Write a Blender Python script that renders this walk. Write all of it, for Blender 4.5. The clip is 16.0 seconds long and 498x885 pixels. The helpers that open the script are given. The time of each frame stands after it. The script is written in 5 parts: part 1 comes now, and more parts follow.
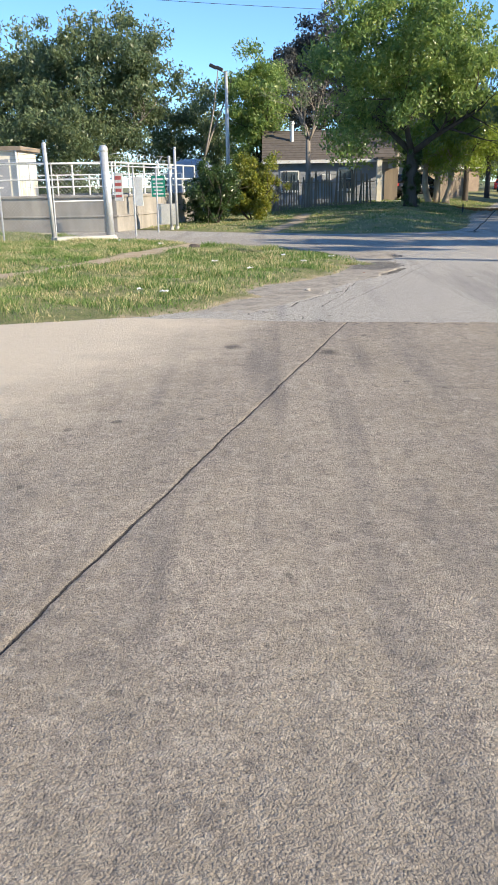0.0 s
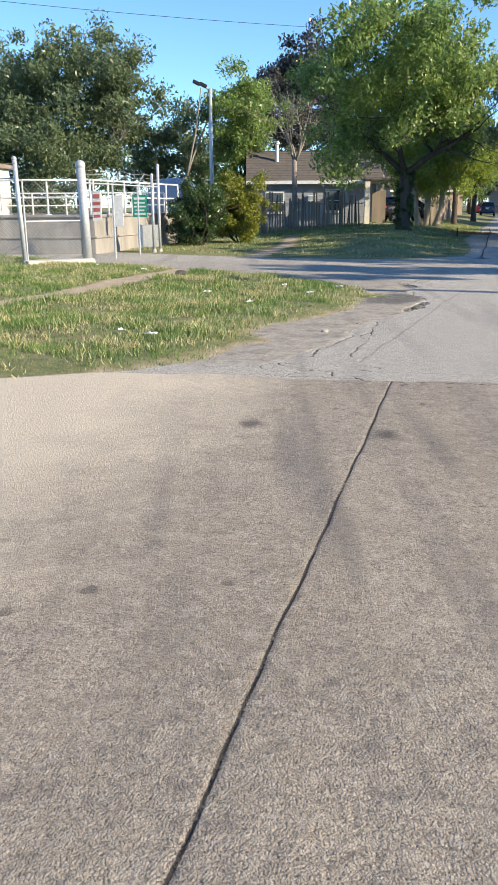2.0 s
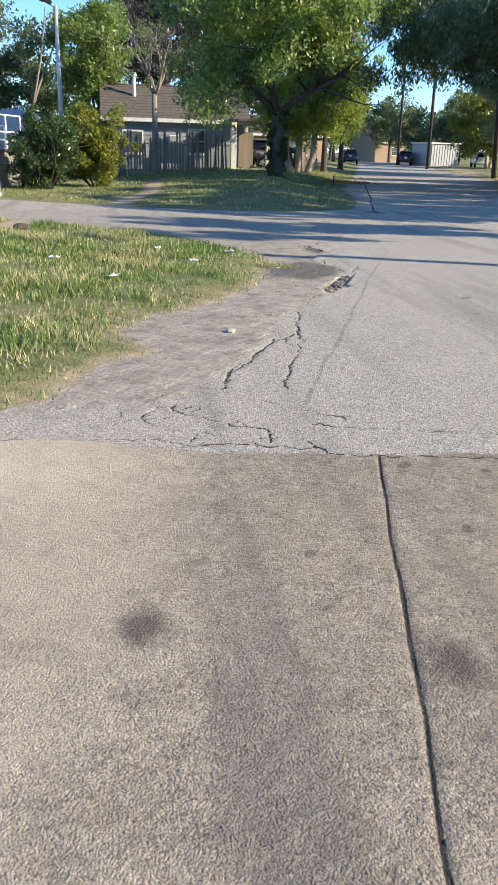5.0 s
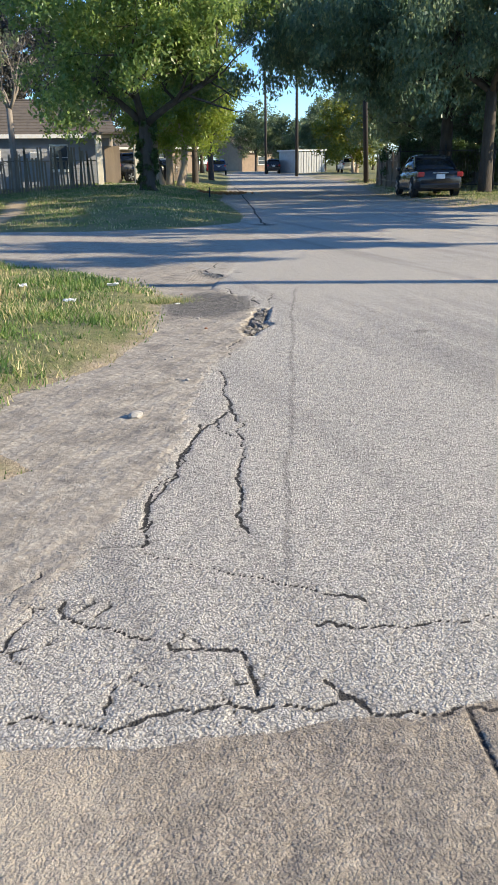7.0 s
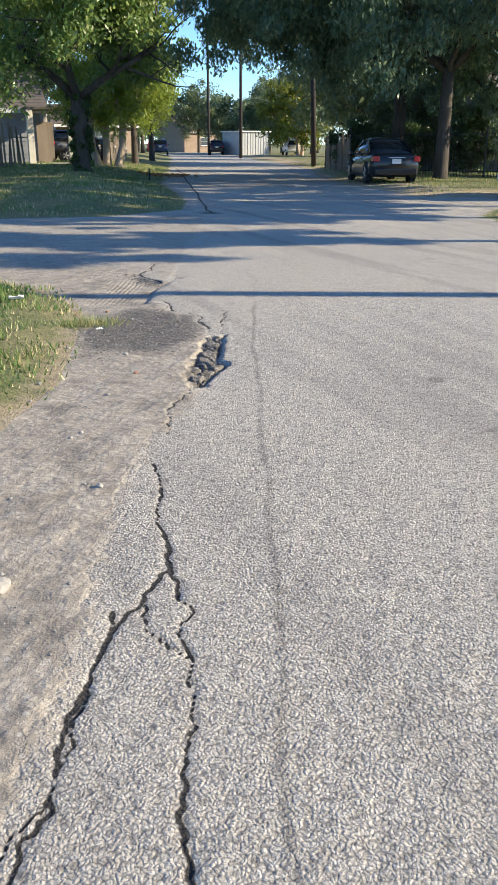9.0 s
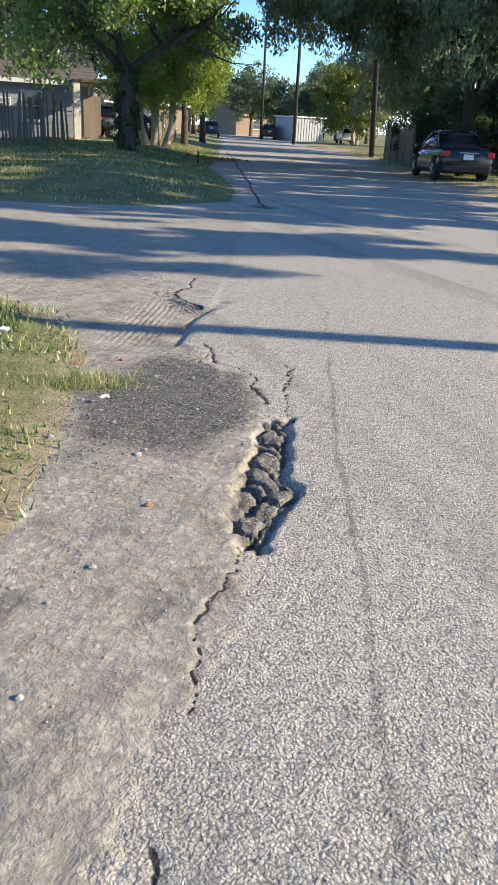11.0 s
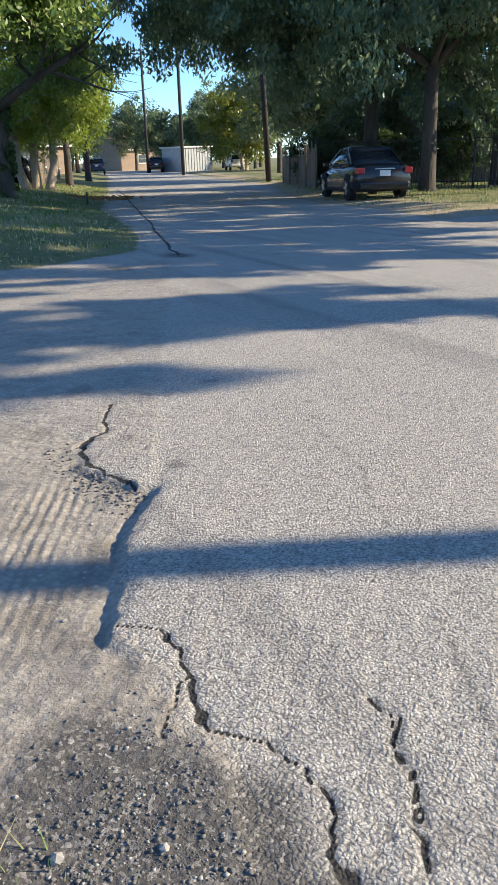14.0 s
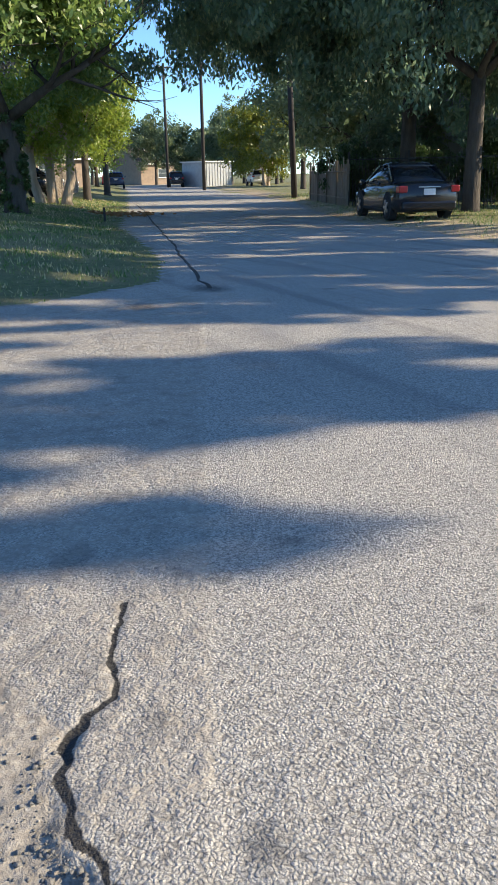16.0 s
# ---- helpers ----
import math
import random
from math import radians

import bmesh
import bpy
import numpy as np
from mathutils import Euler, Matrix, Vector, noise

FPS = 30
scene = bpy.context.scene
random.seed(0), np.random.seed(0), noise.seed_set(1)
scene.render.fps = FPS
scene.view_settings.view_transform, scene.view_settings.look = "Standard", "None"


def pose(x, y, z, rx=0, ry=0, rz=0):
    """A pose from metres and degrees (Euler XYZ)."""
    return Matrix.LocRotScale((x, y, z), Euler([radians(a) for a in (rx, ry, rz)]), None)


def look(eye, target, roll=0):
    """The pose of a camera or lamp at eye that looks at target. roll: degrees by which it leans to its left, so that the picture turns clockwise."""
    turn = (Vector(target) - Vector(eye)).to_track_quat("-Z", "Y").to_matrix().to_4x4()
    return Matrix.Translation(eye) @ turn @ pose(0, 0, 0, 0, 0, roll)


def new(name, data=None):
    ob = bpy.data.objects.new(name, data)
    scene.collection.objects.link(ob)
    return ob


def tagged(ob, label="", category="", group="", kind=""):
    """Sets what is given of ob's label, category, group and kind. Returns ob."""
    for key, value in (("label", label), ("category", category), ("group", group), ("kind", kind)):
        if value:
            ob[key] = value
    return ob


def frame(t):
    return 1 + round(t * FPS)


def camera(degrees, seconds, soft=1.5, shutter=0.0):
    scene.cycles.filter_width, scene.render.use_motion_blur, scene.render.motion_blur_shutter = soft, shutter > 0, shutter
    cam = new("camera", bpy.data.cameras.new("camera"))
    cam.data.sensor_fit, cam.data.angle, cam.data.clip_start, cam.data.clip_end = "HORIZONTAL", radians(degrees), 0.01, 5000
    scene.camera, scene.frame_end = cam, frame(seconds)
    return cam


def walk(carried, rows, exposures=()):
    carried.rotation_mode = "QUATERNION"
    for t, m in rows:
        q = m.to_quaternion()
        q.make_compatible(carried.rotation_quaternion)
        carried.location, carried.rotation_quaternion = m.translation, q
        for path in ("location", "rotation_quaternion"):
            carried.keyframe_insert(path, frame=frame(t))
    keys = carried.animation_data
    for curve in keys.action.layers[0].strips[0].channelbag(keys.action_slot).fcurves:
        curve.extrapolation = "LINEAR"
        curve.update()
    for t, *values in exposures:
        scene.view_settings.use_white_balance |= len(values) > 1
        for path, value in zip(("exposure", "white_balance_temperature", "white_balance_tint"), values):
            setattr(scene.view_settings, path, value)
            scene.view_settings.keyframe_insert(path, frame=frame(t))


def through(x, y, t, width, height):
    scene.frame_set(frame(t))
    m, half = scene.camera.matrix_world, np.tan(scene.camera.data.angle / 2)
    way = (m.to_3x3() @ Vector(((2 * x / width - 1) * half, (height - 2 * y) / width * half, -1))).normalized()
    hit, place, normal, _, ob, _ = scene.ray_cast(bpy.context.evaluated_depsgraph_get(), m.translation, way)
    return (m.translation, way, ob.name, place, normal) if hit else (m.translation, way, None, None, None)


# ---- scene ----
cam = camera(34.1, 16.0, soft=1.45)
SUN_EL, SUN, SKY, EXPO = radians(23.5), 5.0, 0.15, 0.98
PATH = [
    (0, (0.961, 0.359, 1.545), (0.901, 2.265, 0.94), -1.0),
    (0.5, (0.853, 0.932, 1.546), (0.783, 2.836, 0.937), -1.0),
    (1, (0.762, 1.503, 1.546), (0.739, 3.404, 0.926), -1.4),
    (1.5, (0.656, 2.077, 1.544), (0.631, 3.985, 0.945), -1.1),
    (2, (0.559, 2.64, 1.535), (0.554, 4.56, 0.975), -0.4),
    (2.5, (0.491, 3.244, 1.537), (0.486, 5.177, 1.022), 0.5),
    (3, (0.468, 3.8, 1.518), (0.621, 5.714, 0.959), -0.8),
    (3.5, (0.476, 4.386, 1.512), (0.701, 6.279, 0.905), 0.3),
    (6, (0.513, 7.186, 1.437), (0.953, 9.011, 0.745), 0.5),
    (6.5, (0.603, 7.722, 1.431), (1.129, 9.538, 0.778), -0.2),
    (7, (0.698, 8.268, 1.414), (1.289, 10.064, 0.762), -0.9),
    (7.5, (0.873, 8.782, 1.402), (1.534, 10.547, 0.73), -1.3),
    (8, (1.026, 9.309, 1.388), (1.763, 11.028, 0.68), -0.6),
    (8.5, (1.213, 9.789, 1.378), (2.0, 11.487, 0.674), -0.3),
    (9, (1.37, 10.354, 1.386), (2.085, 12.089, 0.695), 0.2),
    (9.5, (1.547, 10.866, 1.379), (2.258, 12.622, 0.738), -0.1),
    (10, (1.708, 11.433, 1.378), (2.336, 13.213, 0.716), 3.2),
    (12.5, (2.442, 14.051, 1.387), (3.134, 15.76, 0.611), 0.3),
    (13, (2.578, 14.578, 1.393), (3.296, 16.296, 0.663), -1.7),
    (13.5, (2.681, 15.108, 1.371), (3.441, 16.822, 0.673), -2.5),
    (14, (2.835, 15.617, 1.342), (3.664, 17.313, 0.681), -1.7),
    (14.5, (2.985, 16.157, 1.335), (3.86, 17.829, 0.673), -0.7),
    (15, (3.188, 16.7, 1.356), (4.038, 18.385, 0.693), 0.5),
    (15.5, (3.329, 17.24, 1.351), (4.126, 18.958, 0.708), -0.2),
    (16, (3.493, 17.736, 1.349), (4.297, 19.456, 0.721), -1.0),
]
walk(cam, [(t, look(e, g, r)) for t, e, g, r in PATH], [(0, EXPO, 6700, 7), (16, EXPO, 6700, 7)])

# ---- light ----
SUN_DIR = Vector((0.9205 * math.cos(SUN_EL), -0.3907 * math.cos(SUN_EL), math.sin(SUN_EL)))
world = bpy.data.worlds.new("sky")
scene.world = world
world.use_nodes = True
wn = world.node_tree
sky = wn.nodes.new("ShaderNodeTexSky")
sky.sky_type, sky.sun_disc = "NISHITA", False
sky.sun_elevation = SUN_EL
sky.sun_rotation = math.atan2(SUN_DIR.x, SUN_DIR.y)
sky.air_density, sky.dust_density, sky.ozone_density = 0.75, 0.0, 6.5
wn.links.new(sky.outputs[0], wn.nodes["Background"].inputs[0])
wn.nodes["Background"].inputs[1].default_value = SKY
sun = new("sun", bpy.data.lights.new("sun", "SUN"))
sun.data.energy, sun.data.angle, sun.data.color = SUN, radians(0.55), (1.0, 0.87, 0.68)
sun.matrix_world = look(tuple(SUN_DIR * 60), (0, 0, 0))


# ---- materials ----
class Mat:
    """A small builder of node materials."""

    def __init__(self, name, rough=0.8, metal=0.0):
        self.m = bpy.data.materials.new(name)
        self.m.use_nodes = True
        self.t = self.m.node_tree
        self.b = self.t.nodes["Principled BSDF"]
        self.b.inputs["Roughness"].default_value = rough
        self.b.inputs["Metallic"].default_value = metal
        self.co = self.t.nodes.new("ShaderNodeNewGeometry").outputs["Position"]

    def put(self, sock, v):
        if isinstance(v, (int, float)):
            sock.default_value = v
        elif isinstance(v, tuple):
            sock.default_value = (*v, 1.0) if len(v) == 3 and sock.type == "RGBA" else v
        else:
            self.t.links.new(v, sock)

    def noise(self, scale, detail=4.0, rough=0.6, stretch=None):
        n = self.t.nodes.new("ShaderNodeTexNoise")
        n.inputs["Scale"].default_value = scale
        n.inputs["Detail"].default_value = detail
        n.inputs["Roughness"].default_value = rough
        co = self.co
        if stretch:
            v = self.t.nodes.new("ShaderNodeVectorMath")
            v.operation = "MULTIPLY"
            self.put(v.inputs[0], co)
            v.inputs[1].default_value = stretch
            co = v.outputs[0]
        self.put(n.inputs["Vector"], co)
        return n.outputs["Fac"]

    def noise_colour(self, scale):
        n = self.t.nodes.new("ShaderNodeTexNoise")
        n.inputs["Scale"].default_value = scale
        self.put(n.inputs["Vector"], self.co)
        return n.outputs["Color"]

    def cells(self, scale, what="Distance", feature="F1"):
        n = self.t.nodes.new("ShaderNodeTexVoronoi")
        n.feature = feature
        n.inputs["Scale"].default_value = scale
        self.put(n.inputs["Vector"], self.co)
        return n.outputs[what]

    def ramp(self, fac, lo, hi, a=0.0, b=1.0):
        n = self.t.nodes.new("ShaderNodeMapRange")
        for i, v in enumerate((fac, lo, hi, a, b)):
            self.put(n.inputs[i], v)
        return n.outputs[0]

    def mix(self, fac, a, b, kind="MIX"):
        n = self.t.nodes.new("ShaderNodeMix")
        n.data_type, n.blend_type = "RGBA", kind
        self.put(n.inputs[0], fac)
        self.put(n.inputs[6], a)
        self.put(n.inputs[7], b)
        return n.outputs[2]

    def math(self, op, a, b=0.0):
        n = self.t.nodes.new("ShaderNodeMath")
        n.operation = op
        self.put(n.inputs[0], a)
        self.put(n.inputs[1], b)
        return n.outputs[0]

    def attr(self, name):
        n = self.t.nodes.new("ShaderNodeAttribute")
        n.attribute_name = name
        return n.outputs["Fac"]

    def crack_mask(self):
        """Cracks with a crisp, slightly crumbled edge."""
        v = self.math("ADD", self.attr("crack"), self.math("MULTIPLY", self.math("SUBTRACT", self.noise(60, 3, 0.6), 0.5), 0.5))
        return self.ramp(v, 0.34, 0.62)

    def island(self):
        return self.t.nodes.new("ShaderNodeNewGeometry").outputs["Random Per Island"]

    def bump(self, height, dist, strength=1.0):
        n = self.t.nodes.new("ShaderNodeBump")
        n.inputs["Strength"].default_value = strength
        n.inputs["Distance"].default_value = dist
        self.put(n.inputs["Height"], height)
        self.put(self.b.inputs["Normal"], n.outputs[0])
        return self

    def color(self, c):
        self.put(self.b.inputs["Base Color"], c)
        return self

    def rough(self, r):
        self.put(self.b.inputs["Roughness"], r)
        return self


def worn(name, a, b, scale=6.0, rough=0.8, metal=0.0, grain=60.0, bump=0.002, stretch=None):
    """Two tones in patches, with a fine grain and a low relief."""
    m = Mat(name, rough, metal)
    big = m.ramp(m.noise(scale, 5, 0.65, stretch), 0.35, 0.65)
    fine = m.noise(grain, 3, 0.6, stretch)
    c = m.mix(big, a, b)
    m.color(m.mix(m.ramp(fine, 0.3, 0.7, 0.0, 0.35), c, tuple(v * 0.55 for v in a)))
    m.bump(fine, bump)
    return m.m


def plain(name, c, rough=0.5, metal=0.0):
    m = Mat(name, rough, metal)
    m.color(m.mix(m.ramp(m.noise(9), 0.35, 0.7, 0, 0.5), c, tuple(v * 0.75 for v in c)))
    return m.m


def leaf_mat(name, a, b, c, through=0.45):
    m = Mat(name, 0.36)
    r = m.island()
    col = m.mix(m.ramp(r, 0.0, 0.6), a, b)
    col = m.mix(m.ramp(r, 0.8, 1.0), col, c)
    col = m.mix(m.ramp(m.noise(0.9, 2), 0.35, 0.65, 0, 0.5), col, tuple(v * 0.75 for v in a))
    m.color(col)
    tr = m.t.nodes.new("ShaderNodeBsdfTranslucent")
    m.put(tr.inputs[0], m.mix(0.5, col, b))
    sh = m.t.nodes.new("ShaderNodeMixShader")
    sh.inputs[0].default_value = through
    m.put(sh.inputs[1], m.b.outputs[0])
    m.put(sh.inputs[2], tr.outputs[0])
    m.put(m.t.nodes["Material Output"].inputs[0], sh.outputs[0])
    return m.m


def asphalt_mat():
    m = Mat("asphalt", 0.85)
    sep = m.t.nodes.new("ShaderNodeSeparateColor")
    flat = m.co
    bend = m.t.nodes.new("ShaderNodeVectorMath")
    bend.operation = "MULTIPLY_ADD"
    m.put(bend.inputs[0], m.noise_colour(38.0))
    bend.inputs[1].default_value = (0.022, 0.022, 0.022)
    m.put(bend.inputs[2], flat)
    m.co = bend.outputs[0]
    m.put(sep.inputs[0], m.cells(98.0, "Color"))
    dist = m.cells(98.0)
    m.co = flat
    big = m.ramp(m.noise(0.6, 5, 0.6), 0.3, 0.7)
    mid = m.ramp(m.noise(5.0, 5, 0.7), 0.3, 0.7)
    c = m.mix(sep.outputs[0], (0.30, 0.275, 0.235), (0.66, 0.61, 0.53))
    c = m.mix(m.math("MULTIPLY", big, 0.4), c, (0.56, 0.51, 0.43))
    c = m.mix(m.math("MULTIPLY", mid, 0.25), c, (0.29, 0.265, 0.23))
    g1, g2 = m.noise(70, 5, 0.75), m.noise(28, 5, 0.7)
    c = m.mix(m.math("MULTIPLY", m.ramp(dist, 0.42, 0.82), 0.7), c, (0.12, 0.11, 0.098))
    c = m.mix(m.math("MULTIPLY", m.ramp(g1, 0.54, 0.68), 0.6), c, (0.11, 0.102, 0.09))
    c = m.mix(m.math("MULTIPLY", m.ramp(g2, 0.52, 0.64), 0.45), c, (0.64, 0.59, 0.50))
    spots = m.ramp(m.noise(2.6, 2, 0.4), 0.70, 0.76)
    c = m.mix(m.math("MULTIPLY", spots, 0.5), c, (0.07, 0.065, 0.06))
    wheel = m.ramp(m.noise(1.0, 3, 0.5, (2.2, 0.12, 1)), 0.52, 0.66)
    c = m.mix(m.math("MULTIPLY", wheel, 0.35), c, (0.13, 0.12, 0.115))
    # loose earth and gravel at the shoulder
    grit = m.ramp(m.cells(34.0), 0.1, 0.7)
    earth = m.mix(m.ramp(m.noise(3.0, 6, 0.7), 0.3, 0.7), (0.28, 0.245, 0.2), (0.53, 0.465, 0.37))
    earth = m.mix(m.math("MULTIPLY", grit, 0.5), earth, (0.17, 0.145, 0.115))
    earth = m.mix(m.ramp(m.noise(3.3, 6, 0.72), 0.5, 0.62, 0, 0.65), earth, (0.16, 0.138, 0.11))
    pebble = m.ramp(m.cells(16.0), 0.16, 0.1)
    earth = m.mix(m.math("MULTIPLY", pebble, 0.7), earth, (0.5, 0.46, 0.39))
    d = m.attr("dirt")
    d = m.ramp(m.math("ADD", d, m.math("MULTIPLY", m.math("SUBTRACT", m.noise(7, 5, 0.7), 0.5), 0.9)), 0.35, 0.65)
    c = m.mix(d, c, earth)
    k = m.attr("tar")
    k = m.ramp(m.math("ADD", k, m.math("MULTIPLY", m.math("SUBTRACT", m.noise(9, 5, 0.75), 0.5), 0.8)), 0.3, 0.75)
    speck = m.mix(m.ramp(sep.outputs[1], 0.75, 0.95), (0.055, 0.05, 0.045), (0.33, 0.3, 0.26))
    speck = m.mix(m.ramp(sep.outputs[2], 0.4, 0.9, 0, 0.7), speck, (0.13, 0.12, 0.105))
    c = m.mix(m.math("MULTIPLY", k, 0.88), c, speck)
    c = m.mix(m.crack_mask(), c, (0.03, 0.027, 0.024))
    m.color(c)
    h = m.math("ADD", m.math("MULTIPLY", dist, -0.8), m.math("ADD", m.math("MULTIPLY", g1, -0.9), m.math("MULTIPLY", g2, 1.0)))
    h = m.math("ADD", h, m.math("MULTIPLY", sep.outputs[1], 0.22))
    sand = m.math("ADD", m.math("MULTIPLY", m.noise(90, 4, 0.7), 0.4), m.math("MULTIPLY", m.noise(12, 5, 0.7), 1.6))
    sand = m.math("ADD", sand, m.math("MULTIPLY", grit, -0.12))
    h = m.math("ADD", m.math("MULTIPLY", h, m.math("SUBTRACT", 1.0, d)), m.math("MULTIPLY", sand, d))
    m.bump(h, 0.0115, 0.85)
    return m.m


def concrete_mat():
    m = Mat("road_concrete", 0.86)
    sep = m.t.nodes.new("ShaderNodeSeparateColor")
    m.put(sep.inputs[0], m.cells(130.0, "Color"))
    dist = m.cells(130.0)
    c = m.mix(sep.outputs[0], (0.18, 0.15, 0.118), (0.48, 0.40, 0.305))
    big = m.ramp(m.noise(0.55, 5, 0.65), 0.44, 0.58)
    mid = m.ramp(m.noise(2.2, 6, 0.72), 0.4, 0.62)
    c = m.mix(m.math("MULTIPLY", big, 0.5), c, (0.17, 0.14, 0.113))
    c = m.mix(m.math("MULTIPLY", mid, 0.45), c, (0.37, 0.31, 0.225))
    ochre = m.ramp(m.noise(1.1, 4, 0.6, (1.6, 0.5, 1)), 0.53, 0.66)
    c = m.mix(m.math("MULTIPLY", ochre, 0.28), c, (0.32, 0.26, 0.175))
    c = m.mix(m.math("MULTIPLY", m.ramp(m.noise(8, 6, 0.78), 0.51, 0.62), 0.5), c, (0.47, 0.40, 0.315))
    c = m.mix(m.math("MULTIPLY", m.ramp(m.noise(7, 6, 0.78), 0.52, 0.66), 0.6), c, (0.125, 0.106, 0.094))
    g1, g2 = m.noise(48, 5, 0.72), m.noise(17, 6, 0.78)
    c = m.mix(m.math("MULTIPLY", m.ramp(g1, 0.53, 0.64), 0.62), c, (0.075, 0.062, 0.052))
    c = m.mix(m.math("MULTIPLY", m.ramp(g2, 0.54, 0.64), 0.6), c, (0.52, 0.44, 0.34))
    rub = m.ramp(m.noise(1.3, 4, 0.55, (1.8, 0.16, 1)), 0.5, 0.64)
    c = m.mix(m.math("MULTIPLY", rub, 0.5), c, (0.12, 0.105, 0.096))
    spot = m.ramp(m.noise(5.5, 2, 0.4), 0.71, 0.75)
    c = m.mix(m.math("MULTIPLY", spot, 0.6), c, (0.06, 0.05, 0.045))
    # pale dust swept towards the verge
    d = m.ramp(m.math("ADD", m.attr("dirt"), m.math("MULTIPLY", m.math("SUBTRACT", m.noise(1.6, 5, 0.6), 0.5), 0.8)), 0.2, 0.9)
    c = m.mix(m.math("MULTIPLY", d, 0.8), c, (0.66, 0.56, 0.42))
    k = m.ramp(m.math("ADD", m.attr("tar"), m.math("MULTIPLY", m.math("SUBTRACT", m.noise(13, 5, 0.75), 0.5), 0.9)), 0.3, 0.8)
    c = m.mix(m.math("MULTIPLY", k, 0.75), c, (0.055, 0.045, 0.04))
    c = m.mix(m.crack_mask(), c, (0.035, 0.03, 0.027))
    m.color(c)
    h = m.math("ADD", m.math("MULTIPLY", dist, -0.35), m.math("ADD", m.math("MULTIPLY", g1, -1.0), g2))
    m.bump(h, 0.017, 0.85)
    return m.m


def soil_mat():
    m = Mat("grassy_soil", 0.95)
    g = m.mix(m.ramp(m.noise(8, 6, 0.7), 0.3, 0.7), (0.09, 0.125, 0.035), (0.26, 0.24, 0.10))
    g = m.mix(m.ramp(m.noise(0.7, 4, 0.6), 0.45, 0.68, 0, 0.8), g, (0.33, 0.27, 0.14))
    g = m.mix(m.ramp(m.noise(55, 3, 0.6), 0.45, 0.7, 0, 0.6), g, (0.045, 0.06, 0.018))
    e = m.mix(m.ramp(m.noise(4, 6, 0.7), 0.3, 0.7), (0.36, 0.26, 0.16), (0.50, 0.41, 0.29))
    d = m.ramp(m.math("ADD", m.attr("dirt"), m.math("MULTIPLY", m.math("SUBTRACT", m.noise(3, 5, 0.7), 0.5), 0.7)), 0.35, 0.65)
    m.color(m.mix(d, g, e))
    m.bump(m.noise(40, 5, 0.7), 0.03)
    return m.m


ASPHALT, CONCRETE, SOIL = asphalt_mat(), concrete_mat(), soil_mat()
GALV = worn("galvanised_steel", (0.55, 0.56, 0.57), (0.42, 0.43, 0.44), 14, 0.5, 0.35)
WHITE_PIPE = worn("white_painted_pipe", (0.78, 0.77, 0.74), (0.62, 0.60, 0.56), 9, 0.5)
TANK = worn("weathered_concrete", (0.36, 0.33, 0.29), (0.22, 0.20, 0.18), 1.6, 0.9, grain=30, stretch=(1, 1, 0.35))
SLABC = worn("pale_concrete", (0.55, 0.52, 0.46), (0.42, 0.39, 0.34), 3, 0.9)
BARK = worn("bark", (0.095, 0.078, 0.064), (0.055, 0.045, 0.037), 7, 0.95, grain=24, bump=0.03, stretch=(1, 1, 0.25))
PALE_BARK = worn("pale_bark", (0.50, 0.40, 0.30), (0.32, 0.25, 0.19), 5, 0.95, grain=20, bump=0.03, stretch=(1, 1, 0.25))
GREY_BARK = worn("grey_bark", (0.30, 0.26, 0.22), (0.19, 0.165, 0.14), 6, 0.95, grain=20, bump=0.02, stretch=(1, 1, 0.3))
POLE_WOOD = worn("creosoted_pole", (0.05, 0.043, 0.037), (0.034, 0.029, 0.026), 5, 0.9, grain=30, stretch=(1, 1, 0.1))
SHINGLE = worn("brown_shingles", (0.13, 0.11, 0.095), (0.09, 0.077, 0.068), 3, 0.95, grain=18, bump=0.01)
SIDING = worn("tan_siding", (0.36, 0.27, 0.20), (0.28, 0.21, 0.16), 2, 0.85)
GREY_SIDING = worn("grey_siding", (0.30, 0.31, 0.33), (0.24, 0.25, 0.27), 2, 0.85)
CREAM = worn("cream_wall", (0.74, 0.69, 0.58), (0.62, 0.57, 0.47), 2, 0.8)
TRIM = worn("white_trim", (0.75, 0.74, 0.71), (0.62, 0.61, 0.58), 6, 0.6)
BOARD = worn("weathered_board", (0.28, 0.225, 0.17), (0.19, 0.15, 0.115), 2.5, 0.9, grain=30, stretch=(1, 1, 0.15))
IRON = plain("black_iron", (0.025, 0.025, 0.027), 0.5, 0.3)
WIRE = plain("dull_wire", (0.33, 0.34, 0.34), 0.55, 0.4)
CABLE = plain("black_cable", (0.02, 0.02, 0.02), 0.6)
RUBBER = plain("tyre_rubber", (0.02, 0.02, 0.021), 0.85)
RIM = plain("alloy", (0.55, 0.56, 0.58), 0.3, 0.9)
GLASS = plain("dark_glass", (0.015, 0.018, 0.022), 0.06)
PANE = plain("window_pane", (0.05, 0.06, 0.07), 0.08)
RED_LAMP = plain("red_lamp", (0.36, 0.03, 0.03), 0.2)
CLEAR_LAMP = plain("clear_lamp", (0.75, 0.76, 0.78), 0.15)
PLATE = plain("plate_white", (0.78, 0.78, 0.76), 0.5)
SIGN_GREEN = plain("green_sign", (0.01, 0.27, 0.17), 0.5)
SIGN_WHITE = plain("white_sign", (0.74, 0.72, 0.66), 0.6)
SIGN_RED = plain("red_print", (0.5, 0.12, 0.1), 0.6)
LITTER = plain("litter_white", (0.75, 0.74, 0.7), 0.7)
DOME = plain("grey_dome", (0.30, 0.33, 0.37), 0.25)
